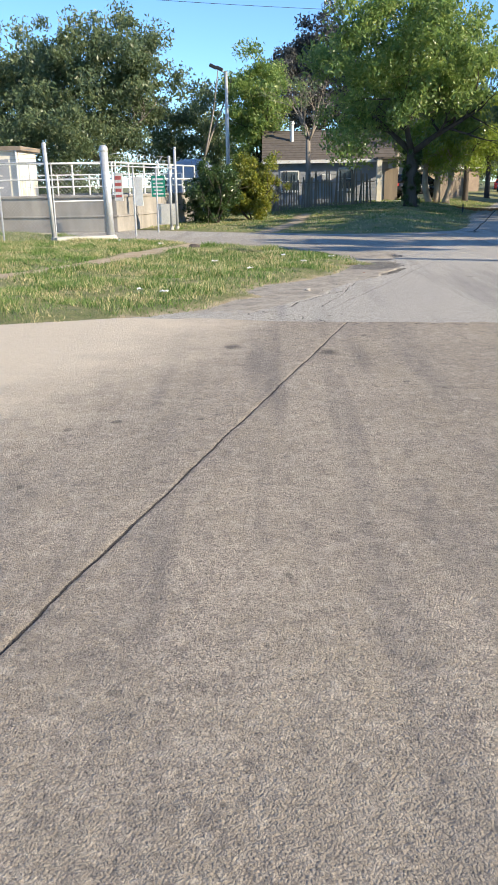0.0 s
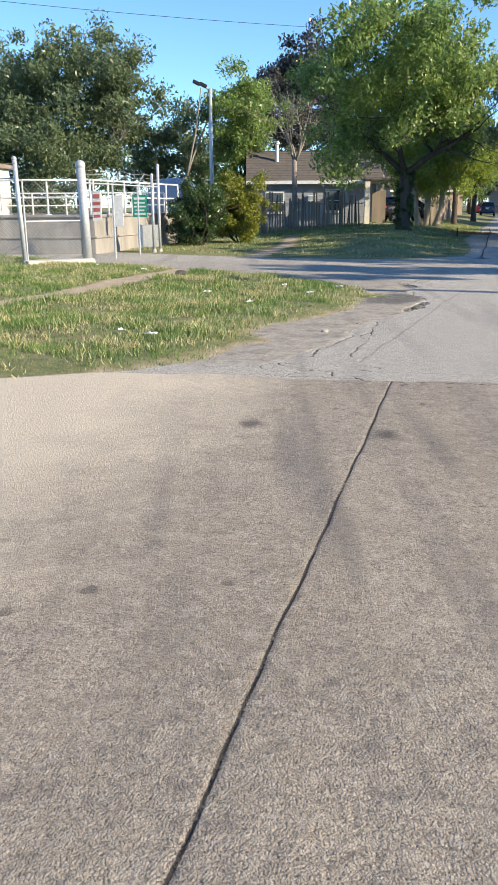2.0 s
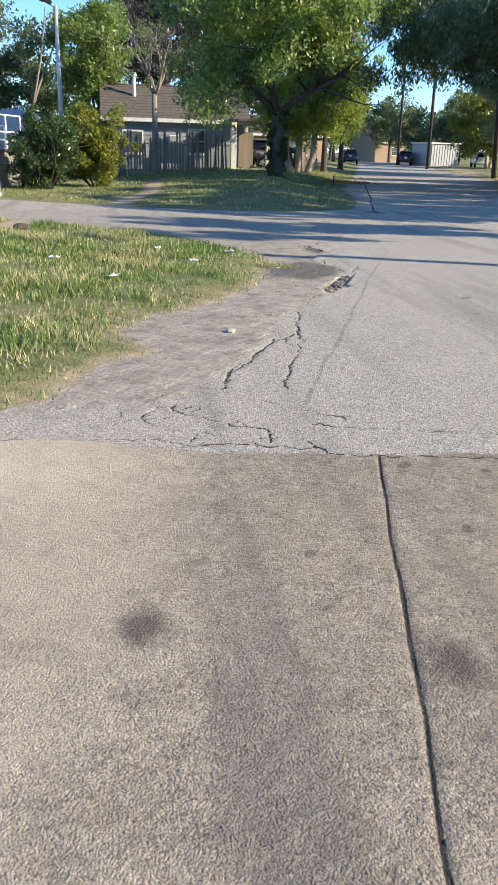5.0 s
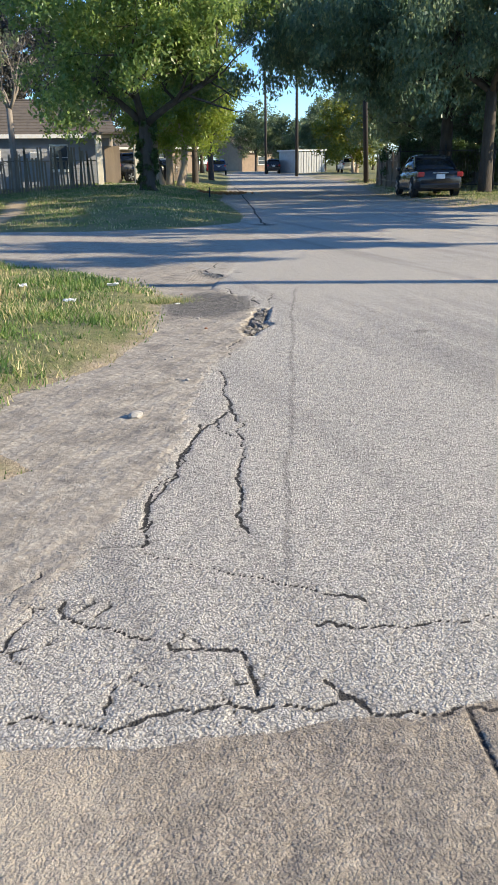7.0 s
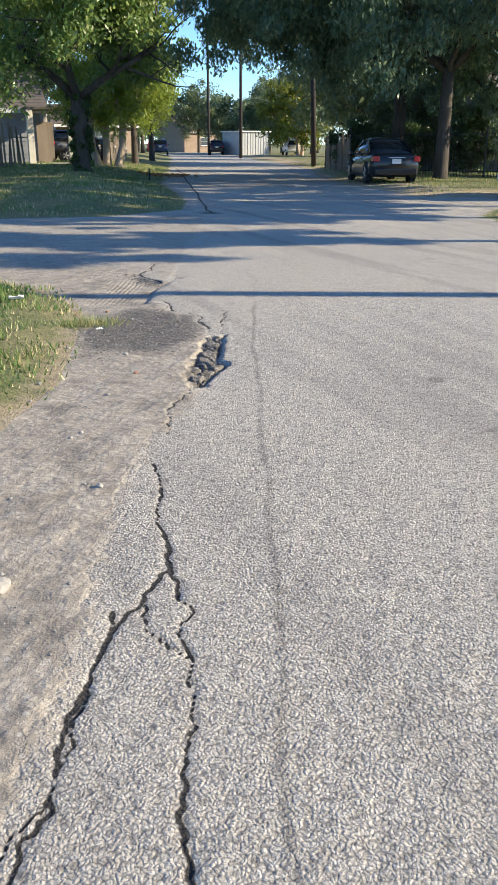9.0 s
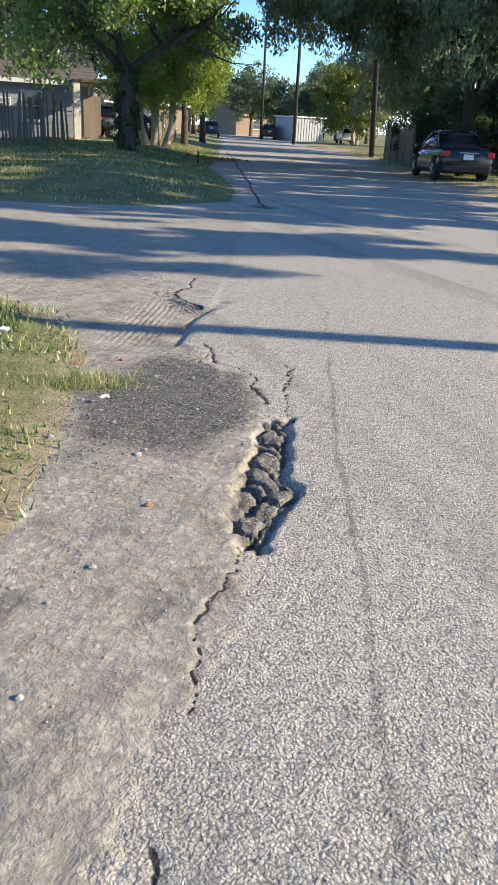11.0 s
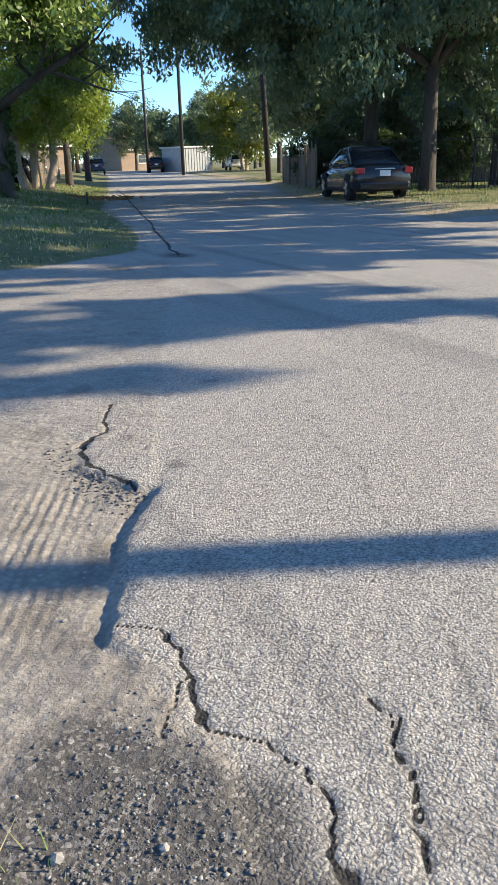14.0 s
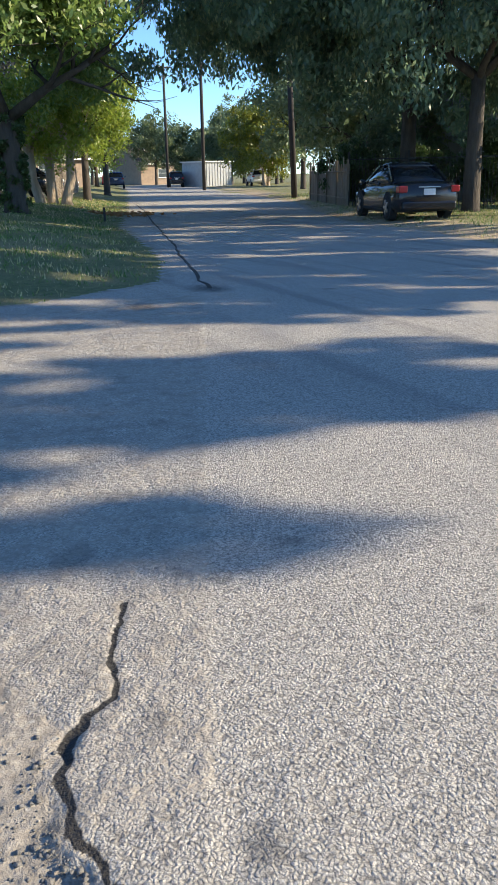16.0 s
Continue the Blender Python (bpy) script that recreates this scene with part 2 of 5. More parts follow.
BRICKRED = plain("broken_brick", (0.30, 0.14, 0.085), 0.9)
DEAD_LEAF = plain("dead_leaf", (0.38, 0.17, 0.06), 0.9)
STONE = worn("pale_stone", (0.42, 0.39, 0.34), (0.3, 0.28, 0.25), 12, 0.9)
TARLUMP = worn("old_asphalt_lump", (0.20, 0.19, 0.175), (0.11, 0.105, 0.1), 40, 0.85, grain=110, bump=0.006)


def paint(name, c):
    m = Mat(name, 0.25)
    m.color(m.mix(m.ramp(m.noise(5), 0.4, 0.8, 0, 0.08), c, (0.05, 0.047, 0.044)))
    m.b.inputs["Coat Weight"].default_value = 0.3
    m.b.inputs["Coat Roughness"].default_value = 0.05
    return m.m


LEAF_BIG = leaf_mat("leaf_fresh_green", (0.10, 0.19, 0.06), (0.27, 0.37, 0.10), (0.54, 0.56, 0.18), 0.5)
LEAF_YEL = leaf_mat("leaf_yellow_green", (0.15, 0.24, 0.035), (0.30, 0.37, 0.06), (0.46, 0.44, 0.09), 0.55)
# blue-green tones and bright last tone put sky sheen and sunlight into colour
LEAF_DARK = leaf_mat("leaf_dark_green", (0.11, 0.185, 0.13), (0.21, 0.30, 0.17), (0.55, 0.55, 0.27), 0.55)
LEAF_OLIVE = leaf_mat("leaf_olive", (0.095, 0.145, 0.075), (0.19, 0.245, 0.12), (0.33, 0.34, 0.17), 0.5)
LEAF_PURPLE = leaf_mat("leaf_dull_dark", (0.05, 0.055, 0.055), (0.085, 0.09, 0.085), (0.15, 0.135, 0.11), 0.35)
LEAF_HEDGE = leaf_mat("leaf_hedge", (0.04, 0.08, 0.025), (0.07, 0.12, 0.03), (0.13, 0.16, 0.05), 0.3)
LEAF_GOLD = leaf_mat("leaf_golden", (0.09, 0.14, 0.025), (0.27, 0.28, 0.04), (0.52, 0.44, 0.06), 0.4)


def grass_mat():
    m = Mat("grass_blade", 0.6)
    r = m.island()
    green = m.mix(r, (0.07, 0.15, 0.03), (0.21, 0.31, 0.065))
    straw = m.mix(r, (0.36, 0.31, 0.13), (0.72, 0.60, 0.34))
    n = m.math("ADD", m.noise(0.8, 5, 0.65), m.math("MULTIPLY", m.math("SUBTRACT", r, 0.5), 0.35))
    col = m.mix(m.ramp(n, 0.50, 0.66), green, straw)
    m.color(col)
    tr = m.t.nodes.new("ShaderNodeBsdfTranslucent")
    m.put(tr.inputs[0], col)
    sh = m.t.nodes.new("ShaderNodeMixShader")
    sh.inputs[0].default_value = 0.35
    m.put(sh.inputs[1], m.b.outputs[0])
    m.put(sh.inputs[2], tr.outputs[0])
    m.put(m.t.nodes["Material Output"].inputs[0], sh.outputs[0])
    return m.m


GRASS = grass_mat()


# ---- mesh helpers ----
def thing(name, label, category, at=(0, 0, 0), turn=0.0, group="", kind=""):
    ob = new(name)
    ob.matrix_world = pose(*at, 0, 0, turn)
    return tagged(ob, label, category, group, kind)


def part(name, bm, material, parent=None, label="", smooth=False):
    me = bpy.data.meshes.new(name)
    bm.to_mesh(me)
    bm.free()
    me.materials.append(material)
    if smooth:
        for p in me.polygons:
            p.use_smooth = True
    ob = new(name, me)
    if parent:
        ob.parent = parent
    if label:
        ob["label"] = label
    return ob


def mesh_np(name, verts, faces, material, smooth=False, attrs=None):
    """A mesh object from arrays of corners and of faces, all with as many corners."""
    me = bpy.data.meshes.new(name)
    k = faces.shape[1]
    me.vertices.add(len(verts))
    me.vertices.foreach_set("co", np.ascontiguousarray(verts, np.float32).ravel())
    me.loops.add(faces.size)
    me.loops.foreach_set("vertex_index", np.ascontiguousarray(faces, np.int32).ravel())
    me.polygons.add(len(faces))
    me.polygons.foreach_set("loop_start", np.arange(0, faces.size, k, dtype=np.int32))
    if smooth:
        me.polygons.foreach_set("use_smooth", np.ones(len(faces), bool))
    for key, values in (attrs or {}).items():
        a = me.attributes.new(key, "FLOAT", "POINT")
        a.data.foreach_set("value", np.ascontiguousarray(values, np.float32))
    me.update(calc_edges=True)
    me.materials.append(material)
    return new(name, me)


def box(bm, x0, x1, y0, y1, z0, z1, bevel=0.0, m=None):
    r = bmesh.ops.create_cube(bm, size=1.0)
    vs = r["verts"]
    bmesh.ops.scale(bm, vec=(x1 - x0, y1 - y0, z1 - z0), verts=vs)
    bmesh.ops.translate(bm, vec=((x0 + x1) / 2, (y0 + y1) / 2, (z0 + z1) / 2), verts=vs)
    if bevel:
        es = list({e for v in vs for e in v.link_edges})
        out = bmesh.ops.bevel(bm, geom=es, offset=bevel, segments=2, affect="EDGES", profile=0.5)
        vs = list({v for f in out["faces"] for v in f.verts} | {v for v in vs if v.is_valid})
    if m is not None:
        bmesh.ops.transform(bm, matrix=m, verts=[v for v in vs if v.is_valid])
    return bm


def boxed(*args, **kw):
    return box(bmesh.new(), *args, **kw)


def tube(bm, pts, radii, n=8, cap=True):
    """A round pipe or limb through points, with a radius at each."""
    rings = []
    pts = [Vector(p) for p in pts]
    for i, p in enumerate(pts):
        d = (pts[min(i + 1, len(pts) - 1)] - pts[max(i - 1, 0)]).normalized()
        a = d.orthogonal().normalized() if not rings else (prev - d * prev.dot(d)).normalized()
        prev = a
        b = d.cross(a)
        r = radii[i] if isinstance(radii, (list, tuple)) else radii
        rings.append([bm.verts.new(p + a * (r * math.cos(k * math.tau / n)) + b * (r * math.sin(k * math.tau / n))) for k in range(n)])
    for u, v in zip(rings, rings[1:]):
        for k in range(n):
            bm.faces.new((u[k], u[(k + 1) % n], v[(k + 1) % n], v[k]))
    if cap:
        bm.faces.new(rings[0][::-1])
        bm.faces.new(rings[-1])
    return bm


def pipe(pts, radii, n=8):
    return tube(bmesh.new(), pts, radii, n)


def loft(bm, rings):
    rows = [[bm.verts.new(p) for p in r] for r in rings]
    n = len(rows[0])
    for u, v in zip(rows, rows[1:]):
        for k in range(n):
            bm.faces.new((u[k], u[(k + 1) % n], v[(k + 1) % n], v[k]))
    bm.faces.new(rows[0][::-1])
    bm.faces.new(rows[-1])
    bmesh.ops.recalc_face_normals(bm, faces=bm.faces)
    return bm


# ---- plan of the ground ----
def side(px, py, poly):
    """Signed distance to a closed outline: above zero inside."""
    inside = np.zeros(px.shape, bool)
    best = np.full(px.shape, 1e9)
    for (ax, ay), (bx, by) in zip(poly, poly[1:] + poly[:1]):
        ex, ey = bx - ax, by - ay
        s = np.clip(((px - ax) * ex + (py - ay) * ey) / (ex * ex + ey * ey), 0, 1)
        best = np.minimum(best, np.hypot(px - ax - s * ex, py - ay - s * ey))
        if ay != by:
            inside ^= ((ay > py) != (by > py)) & (px < ex * (py - ay) / (by - ay) + ax)
    return np.where(inside, best, -best)


def line_near(px, py, pts):
    best = np.full(px.shape, 1e9)
    for (ax, ay), (bx, by) in zip(pts, pts[1:]):
        ex, ey = bx - ax, by - ay
        s = np.clip(((px - ax) * ex + (py - ay) * ey) / (ex * ex + ey * ey + 1e-9), 0, 1)
        best = np.minimum(best, np.hypot(px - ax - s * ex, py - ay - s * ey))
    return best


def wob(px, py, f, seed=0.0):
    """A cheap smooth wobble of about one each way."""
    s = seed
    return (np.sin(px * f + 1.7 * np.sin(py * f * 0.8 + s) + s) + np.sin(py * f * 1.3 + 1.9 * np.sin(px * f * 0.9 + 2 * s) + 3 * s)
            + 0.6 * np.sin((px + py) * f * 2.3 + 5 * s) + 0.5 * np.sin((px - 0.8 * py) * f * 3.1 + s)) / 2.2


VERGE_A = [(-60, 9.6), (-2.3, 9.95), (-0.6, 10.45), (0.1, 11.0), (0.45, 11.9), (0.85, 12.15), (0.55, 12.8), (0.85, 13.6), (1.54, 14.2), (2.1, 15.2), (2.4, 16.2), (2.7, 17.4),
           (2.7, 18.6), (1.9, 20.3), (0.6, 21.8), (-1.2, 23.6), (-3.2, 25.6), (-20, 42), (-60, 80)]
VERGE_B = [(-60, 110), (-20, 50), (-8, 38), (-4.3, 31.9), (-1.6, 29.9), (1.0, 28.2), (3.2, 27.2), (5.2, 27.1), (7.1, 28.2), (8.0, 30.6), (8.7, 33.3),
           (10.4, 40.9), (12.7, 47.7), (15.3, 55.9), (22.5, 79), (52, 175), (160, 520), (-60, 520)]
VERGE_C = [(14.6, 30.0), (15.8, 33.8), (16.4, 37.6), (18.9, 44.5), (23.0, 53.5), (25.0, 59.5), (31.5, 80), (61, 172), (170, 520), (400, 520), (400, 30)]
VERGE_D = [(11.2, 21.0), (12.2, 24.3), (13.7, 25.9), (16.2, 26.2), (60, 26.5), (60, 5), (11.6, 5), (10.9, 17)]
ROAD_EDGE = [(0.6, 10.2), (0.9, 10.9), (1.2, 11.5), (1.64, 12.3), (2.0, 13.3), (2.3, 13.95), (2.78, 14.6), (3.0, 15.1), (3.35, 15.9), (3.44, 17.1), (3.4, 17.75),
             (3.53, 18.14), (3.68, 18.43), (3.9, 18.76), (3.83, 18.86), (3.73, 19.15), (3.72, 19.38), (3.84, 19.5), (3.6, 20.1), (3.0, 20.7), (2.0, 21.6), (-8, 31.5), (-8, 10.2)]
TRENCH = [(3.56, 16.16), (3.43, 15.83), (3.33, 15.59), (3.25, 15.42), (3.28, 15.32), (3.22, 15.23), (3.12, 15.13), (3.04, 15.02), (2.95, 14.86),
          (2.84, 14.88), (2.87, 15.08), (2.91, 15.25), (2.96, 15.3), (3.04, 15.5), (3.11, 15.57), (3.2, 15.78), (3.3, 16.02), (3.42, 16.14)]
CRACKS = [  # width, points
    (0.020, [(1.62, 11.1), (1.71, 11.54), (1.9, 12.02), (2.0, 12.42), (2.06, 12.48), (2.06, 12.78), (2.19, 13.32), (2.28, 13.54), (2.28, 13.76)]),
    (0.020, [(2.06, 12.78), (1.92, 12.61), (1.78, 12.46), (1.55, 12.0), (1.53, 11.89), (1.38, 11.72), (1.22, 11.3)]),
    (0.014, [(1.92, 12.61), (1.9, 12.4), (1.95, 12.2)]),
    (0.022, [(3.2, 9.60), (2.6, 9.72), (1.83, 9.84), (1.64, 9.89), (1.57, 9.96), (1.52, 10.09)]),
    (0.014, [(1.82, 10.48), (1.7, 10.58), (1.56, 10.72), (1.34, 10.92), (1.18, 11.1), (1.3, 11.49), (1.54, 11.91), (1.82, 12.58)]),
    (0.012, [(2.9, 10.05), (2.17, 10.2), (1.98, 10.26), (1.74, 10.31), (1.62, 10.39)]),
    (0.016, [(0.88, 10.82), (0.84, 10.68), (1.06, 10.49), (1.16, 10.39), (1.33, 10.33), (1.3, 10.1)]),
    (0.016, [(1.52, 10.0), (1.3, 10.02), (1.1, 10.12), (0.9, 10.08), (0.7, 10.2), (0.4, 10.25)]),
    (0.009, [(3.55, 16.12), (3.55, 16.22), (3.65, 16.45), (3.71, 16.68), (3.89, 16.98)]),
    (0.026, [(3.42, 17.76), (3.52, 17.65), (3.53, 17.51), (3.5, 17.4), (3.47, 17.25), (3.46, 17.18), (3.56, 17.06), (3.62, 16.93), (3.61, 16.83), (3.53, 16.69), (3.5, 16.4)]),
    (0.016, [(3.49, 17.41), (3.41, 17.31), (3.36, 17.2)]),
    (0.008, [(3.89, 17.08), (3.85, 16.95), (3.83, 16.86), (3.74, 16.7)]),
    (0.030, [(4.11, 20.09), (4.0, 19.78), (3.93, 19.6), (3.79, 19.49), (3.73, 19.36), (3.74, 19.2), (3.8, 19.0), (3.84, 18.82)]),
    (0.012, [(2.45, 14.1), (2.6, 14.5), (2.75, 14.7), (2.88, 14.88)]),
]
LIP = [(4.16, 19.22), (3.98, 18.9), (3.86, 18.72), (3.68, 18.43), (3.53, 18.14), (3.42, 17.77)]
JOINT = (0.0, 2.84, 0.2605)  # x, y and slope of the joint between the slabs


def joint_x(y):
    return JOINT[0] + (y - JOINT[1]) * JOINT[2] + 0.008 * np.sin(y * 2.1) * np.sin(y * 1.3 + 1) + 0.003 * np.sin(y * 9)


def end_y(x):
    """Where the concrete ends."""
    return 10.02 - 0.10 * (x - 0.3) + 0.22 * np.clip(1.2 - x, 0, 1) * np.clip((x + 3) / 2, 0, 1) + 0.02 * np.sin(x * 6) + 0.012 * np.sin(x * 17 + 1) - 0.012 * np.clip(-x, 0, 20) ** 2 * 0.4


def rise(px, py):
    """Height of the ground."""
    a, b, c, d = (side(px, py, v) for v in (VERGE_A, VERGE_B, VERGE_C, VERGE_D))
    step = lambda v, w: np.clip(v / w, 0, 1) ** 2 * (3 - 2 * np.clip(v / w, 0, 1))
    h = 0.05 * step(a, 0.5) + 0.03 * wob(px, py, 1.3) * step(a, 1.5)
    h = h + (0.36 * step(b, 3.5) + 0.04 * wob(px, py, 0.7, 2) * step(b, 2)) * np.clip((px - 0.5) / 6, 0.12, 1)
    h = h + 0.08 * step(c, 1.5) + 0.06 * step(d, 1.0)
    return h


def steps(*runs):
    out = [np.arange(a, b - 1e-6, s) for a, b, s in runs]
    return np.concatenate(out + [[runs[-1][1]]])


GRID = []


def ground_sheet():
    """The whole ground in one net, split into the slabs, the road and the verges."""
    xs = steps((-900, -60, 60), (-60, -14, 2), (-14, -1.2, 0.2), (-1.2, -0.15, 0.06), (-0.15, 4.3, 0.012), (4.3, 5, 0.05), (5, 10, 0.14), (10, 30, 0.3), (30, 70, 2), (70, 200, 10), (200, 900, 70))
    ys = steps((-600, -30, 60), (-30, 2.4, 0.8), (2.4, 9.4, 0.04), (9.4, 20.2, 0.012), (20.2, 32, 0.1), (32, 64, 0.3), (64, 120, 1.5), (120, 200, 8), (200, 1500, 100))
    px, py = np.meshgrid(xs, ys)
    px, py = px.ravel(), py.ravel()
    sa, sb, sc, sd = (side(px, py, v) for v in (VERGE_A, VERGE_B, VERGE_C, VERGE_D))
    z = rise(px, py)
    crack, tar, dirt = np.zeros_like(z), np.zeros_like(z), np.zeros_like(z)
    near = (px > -1.3) & (px < 6) & (py > 2.3) & (py < 24)
    nx, ny = px[near], py[near]
    wx, wy = nx + 0.016 * wob(nx, ny, 9) + 0.011 * wob(nx, ny, 31, 2), ny + 0.016 * wob(nx, ny, 10, 3) + 0.011 * wob(nx, ny, 29, 5)
    cz, cc = np.zeros_like(nx), np.zeros_like(nx)
    for w, pts in CRACKS:
        d = line_near(wx, wy, pts)
        w = w * 0.5 * (0.85 + 0.4 * wob(nx, ny, 4, w * 90))
        v = np.exp(-((d / np.maximum(w, 0.005)) ** 2))
        cz, cc = np.minimum(cz, -0.008 * v), np.maximum(cc, np.clip(v * 1.4 - 0.25, 0, 1))
    # crazed asphalt where it meets the slabs
    arng = np.random.default_rng(8)
    e1, e2 = np.full_like(nx, 9.0), np.full_like(nx, 9.0)
    for _ in range(60):
        sx, sy = arng.uniform(0.1, 2.1), arng.uniform(9.85, 11.9)
        d = np.hypot(wx - sx, (wy - sy) * 1.2)
        e2 = np.minimum(np.maximum(e1, d), e2)
        e1 = np.minimum(e1, d)
    zone = np.clip(1.15 - np.hypot((nx - 0.95) / 0.75, (ny - 10.5) / 1.1), 0, 1) * (ny > end_y(nx)) * np.clip(0.5 + wob(nx, ny, 5, 6), 0, 1)
    v = np.exp(-(((e2 - e1) / 0.008) ** 2)) * zone
    cz, cc = np.minimum(cz, -0.01 * v), np.maximum(cc, np.clip(v * 1.3, 0, 0.8))
    # the joint, with broken edges, and the end of the slabs
    dj = np.abs(nx - joint_x(ny))
    wj = 0.0088 + 0.002 * wob(nx, ny, 5, 1)
    vj = np.exp(-((dj / wj) ** 2)) * (ny < end_y(nx))
    spall = 0.4 * np.exp(-((dj / 0.03) ** 2)) * np.clip(wob(nx, ny, 6, 7) - 0.5, 0, 1) * (ny < end_y(nx))
    ve = np.exp(-(((ny - end_y(nx)) / 0.012) ** 2)) * np.clip(0.6 + 0.5 * wob(nx, ny, 8, 3), 0, 1)
    cz = np.minimum(cz, np.minimum(-0.008 * vj - 0.01 * spall, -0.006 * ve))
    cc = np.maximum(cc, np.maximum(vj, 0.55 * ve))
    hair = np.exp(-((line_near(wx, wy, [(1.0, 6.75), (1.6, 6.72), (2.4, 6.6), (3.6, 6.6)]) / 0.012) ** 2))
    cz, cc = np.minimum(cz, -0.008 * hair), np.maximum(cc, 0.5 * hair)
    # the broken trench and the drop at the road's edge
    tr = side(wx, wy, TRENCH)
    deep = np.clip((tr + 0.01) / 0.05, 0, 1)
    srng = np.random.default_rng(5)
    seeds = [(float(np.interp(v, [14.5, 15.25, 16.2], [2.76, 3.06, 3.5])) + srng.uniform(-0.17, 0.15), v) for v in 14.45 + 1.9 * srng.random(44)]
    d1, d2 = np.full_like(nx, 9.0), np.full_like(nx, 9.0)
    for sx, sy in seeds:
        d = np.hypot((wx - sx) * 1.25, (wy - sy) * 0.8)
        d2 = np.minimum(np.maximum(d1, d), d2)
        d1 = np.minimum(d1, d)
    lip_far = line_near(wx, wy, TRENCH[:9])
    block = np.clip((d2 - d1 - 0.008) / 0.022, 0, 1) ** 0.5 * np.clip((lip_far - 0.022) / 0.02, 0, 1)
    cz = cz - deep * (0.052 - 0.043 * block - 0.004 * wob(nx, ny, 40, 8) * block)
    cc = np.maximum(cc, deep * (0.42 - 0.42 * block))
    off = side(wx, wy, ROAD_EDGE)
    drop = np.clip((off + 0.012) / 0.05, 0, 1) * np.clip((ny - 17.45) / 0.35, 0, 1) * np.clip((20.0 - ny) / 1.2, 0, 1)
    cz = cz - 0.034 * drop
    # a gully worn along the foot of the edge, shallow again past the broken corner
    gully = np.exp(-((line_near(wx, wy, LIP) / 0.05) ** 2)) * np.clip((ny - 17.6) / 0.3, 0, 1)
    cz = cz - 0.012 * gully * np.clip((19.3 - ny) / 0.6, 0, 1)
    along = nx * 0.906 - ny * 0.423
    tread = np.clip(np.sin(along * 132 + 0.8 * wob(nx, ny, 3, 4)) * 1.6, -0.6, 1) * np.clip(0.4 + wob(nx, ny, 1.9, 8), 0.1, 1)
    ruts = tread * np.clip(1.2 - line_near(nx, ny, [(2.85, 17.5), (3.3, 18.4), (3.5, 18.9)]) / 0.24, 0, 1)
    cz = cz - 0.0042 * ruts * drop
    rough = off > 0
    cz = cz + rough * 0.003 * wob(nx, ny, 7, 4) + 0.0025 * wob(nx, ny, 23, 5)
    z[near] += cz
    crack[near] = cc
    dirt[near] = np.clip(0.5 + off / 0.25, 0, 1) * np.clip((ny - 10.4) / 1.5 + 0.25, 0, 1)
    patch = [(2.45, 16.05), (2.55, 16.7), (2.81, 16.98), (3.02, 17.35), (3.25, 17.42), (3.42, 17.12), (3.56, 16.9), (3.5, 16.5), (3.35, 16.14), (3.14, 15.95), (2.9, 15.78)]
    tar[near] = np.clip(0.5 + side(nx, ny, patch) / 0.3, 0, 1)
    band = line_near(nx + 0.02 * wob(nx, ny, 3, 9), ny, [(1.67, 10.79), (2.13, 11.95), (2.8, 13.65), (4.04, 16.73), (4.78, 18.5), (4.97, 19.2), (5.23, 19.73)])
    tar[near] = np.maximum(tar[near], 0.5 * np.exp(-((band / 0.03) ** 2)))
    lo = py < end_y(px)
    dirt[lo] = np.clip((1.3 - (px[lo] - (py[lo] - 8) * 0.3)) / 2.6, 0, 1) * np.clip((py[lo] - 2.2) / 5, 0, 1)
    tar[near] = np.maximum(tar[near], 0.72 * deep)
    for ox, oy, r in ((7.4, 27.2, 0.3), (6.2, 26.2, 0.22), (1.5, 8.08, 0.12), (0.56, 8.4, 0.11)):
        tar = np.maximum(tar, 0.9 * np.exp(-(((px - ox) / r) ** 2 + ((py - oy) / (r * 1.5)) ** 2)))
    # a trodden path over the corner, and bare earth beside the parked car
    foot = line_near(px, py, [(-6.0, 12.6), (-3.9, 14.7), (-2.75, 17.2), (-1.95, 20.6), (-1.2, 22.4), (-0.8, 23.4)])
    ring = np.clip(1.15 - foot / 0.55, 0, 1)
    foot2 = line_near(px, py, [(0.6, 28.2), (1.9, 33.9), (2.6, 42)])
    ring2 = np.clip(0.9 - foot2 / 0.7, 0, 1)
    fade = np.clip(0.6 - sa / 0.9, 0, 0.6) * (sa > 0) * (px > -1)
    bare = np.clip(0.8 - np.maximum(sc, 0) / 6, 0.25, 0.8) * (sc > 0)
    slope = np.clip(1 - np.hypot((px - 11.8) / 1.6, (py - 47.5) / 4.0), 0, 1) * 0.9
    on_grass = (sa > 0) | (sb > 0) | (sc > 0) | (sd > 0)
    dirt = np.where(on_grass, np.maximum.reduce([ring * (sa > 0), ring2 * (sb > 0), fade, bare, slope * (sb > 0)]), dirt)
    edge = np.minimum.reduce([np.abs(v) for v in (sb, sc, sd)])
    dirt = np.where(~on_grass & ~near & (py > end_y(px)), np.clip(0.7 - edge / 0.6, 0, 0.7), dirt)

    # a dusty old strip of road beside the verge
    strip = np.clip((5.05 + (py - 21.35) * 0.41 - px) / 0.12, 0, 1) * np.clip((py - 18.9) / 0.3, 0, 1) * np.clip((28.5 - py) / 2, 0, 1)
    dirt = np.where(~on_grass, np.maximum(dirt, 0.5 * strip), dirt)

    n, m = len(xs), len(ys)
    GRID.append((xs, ys, z.reshape(m, n)))
    idx = np.arange(n * m).reshape(m, n)
    quads = np.stack([idx[:-1, :-1], idx[:-1, 1:], idx[1:, 1:], idx[1:, :-1]], -1).reshape(-1, 4)
    cx, cy = px[quads].mean(1), py[quads].mean(1)
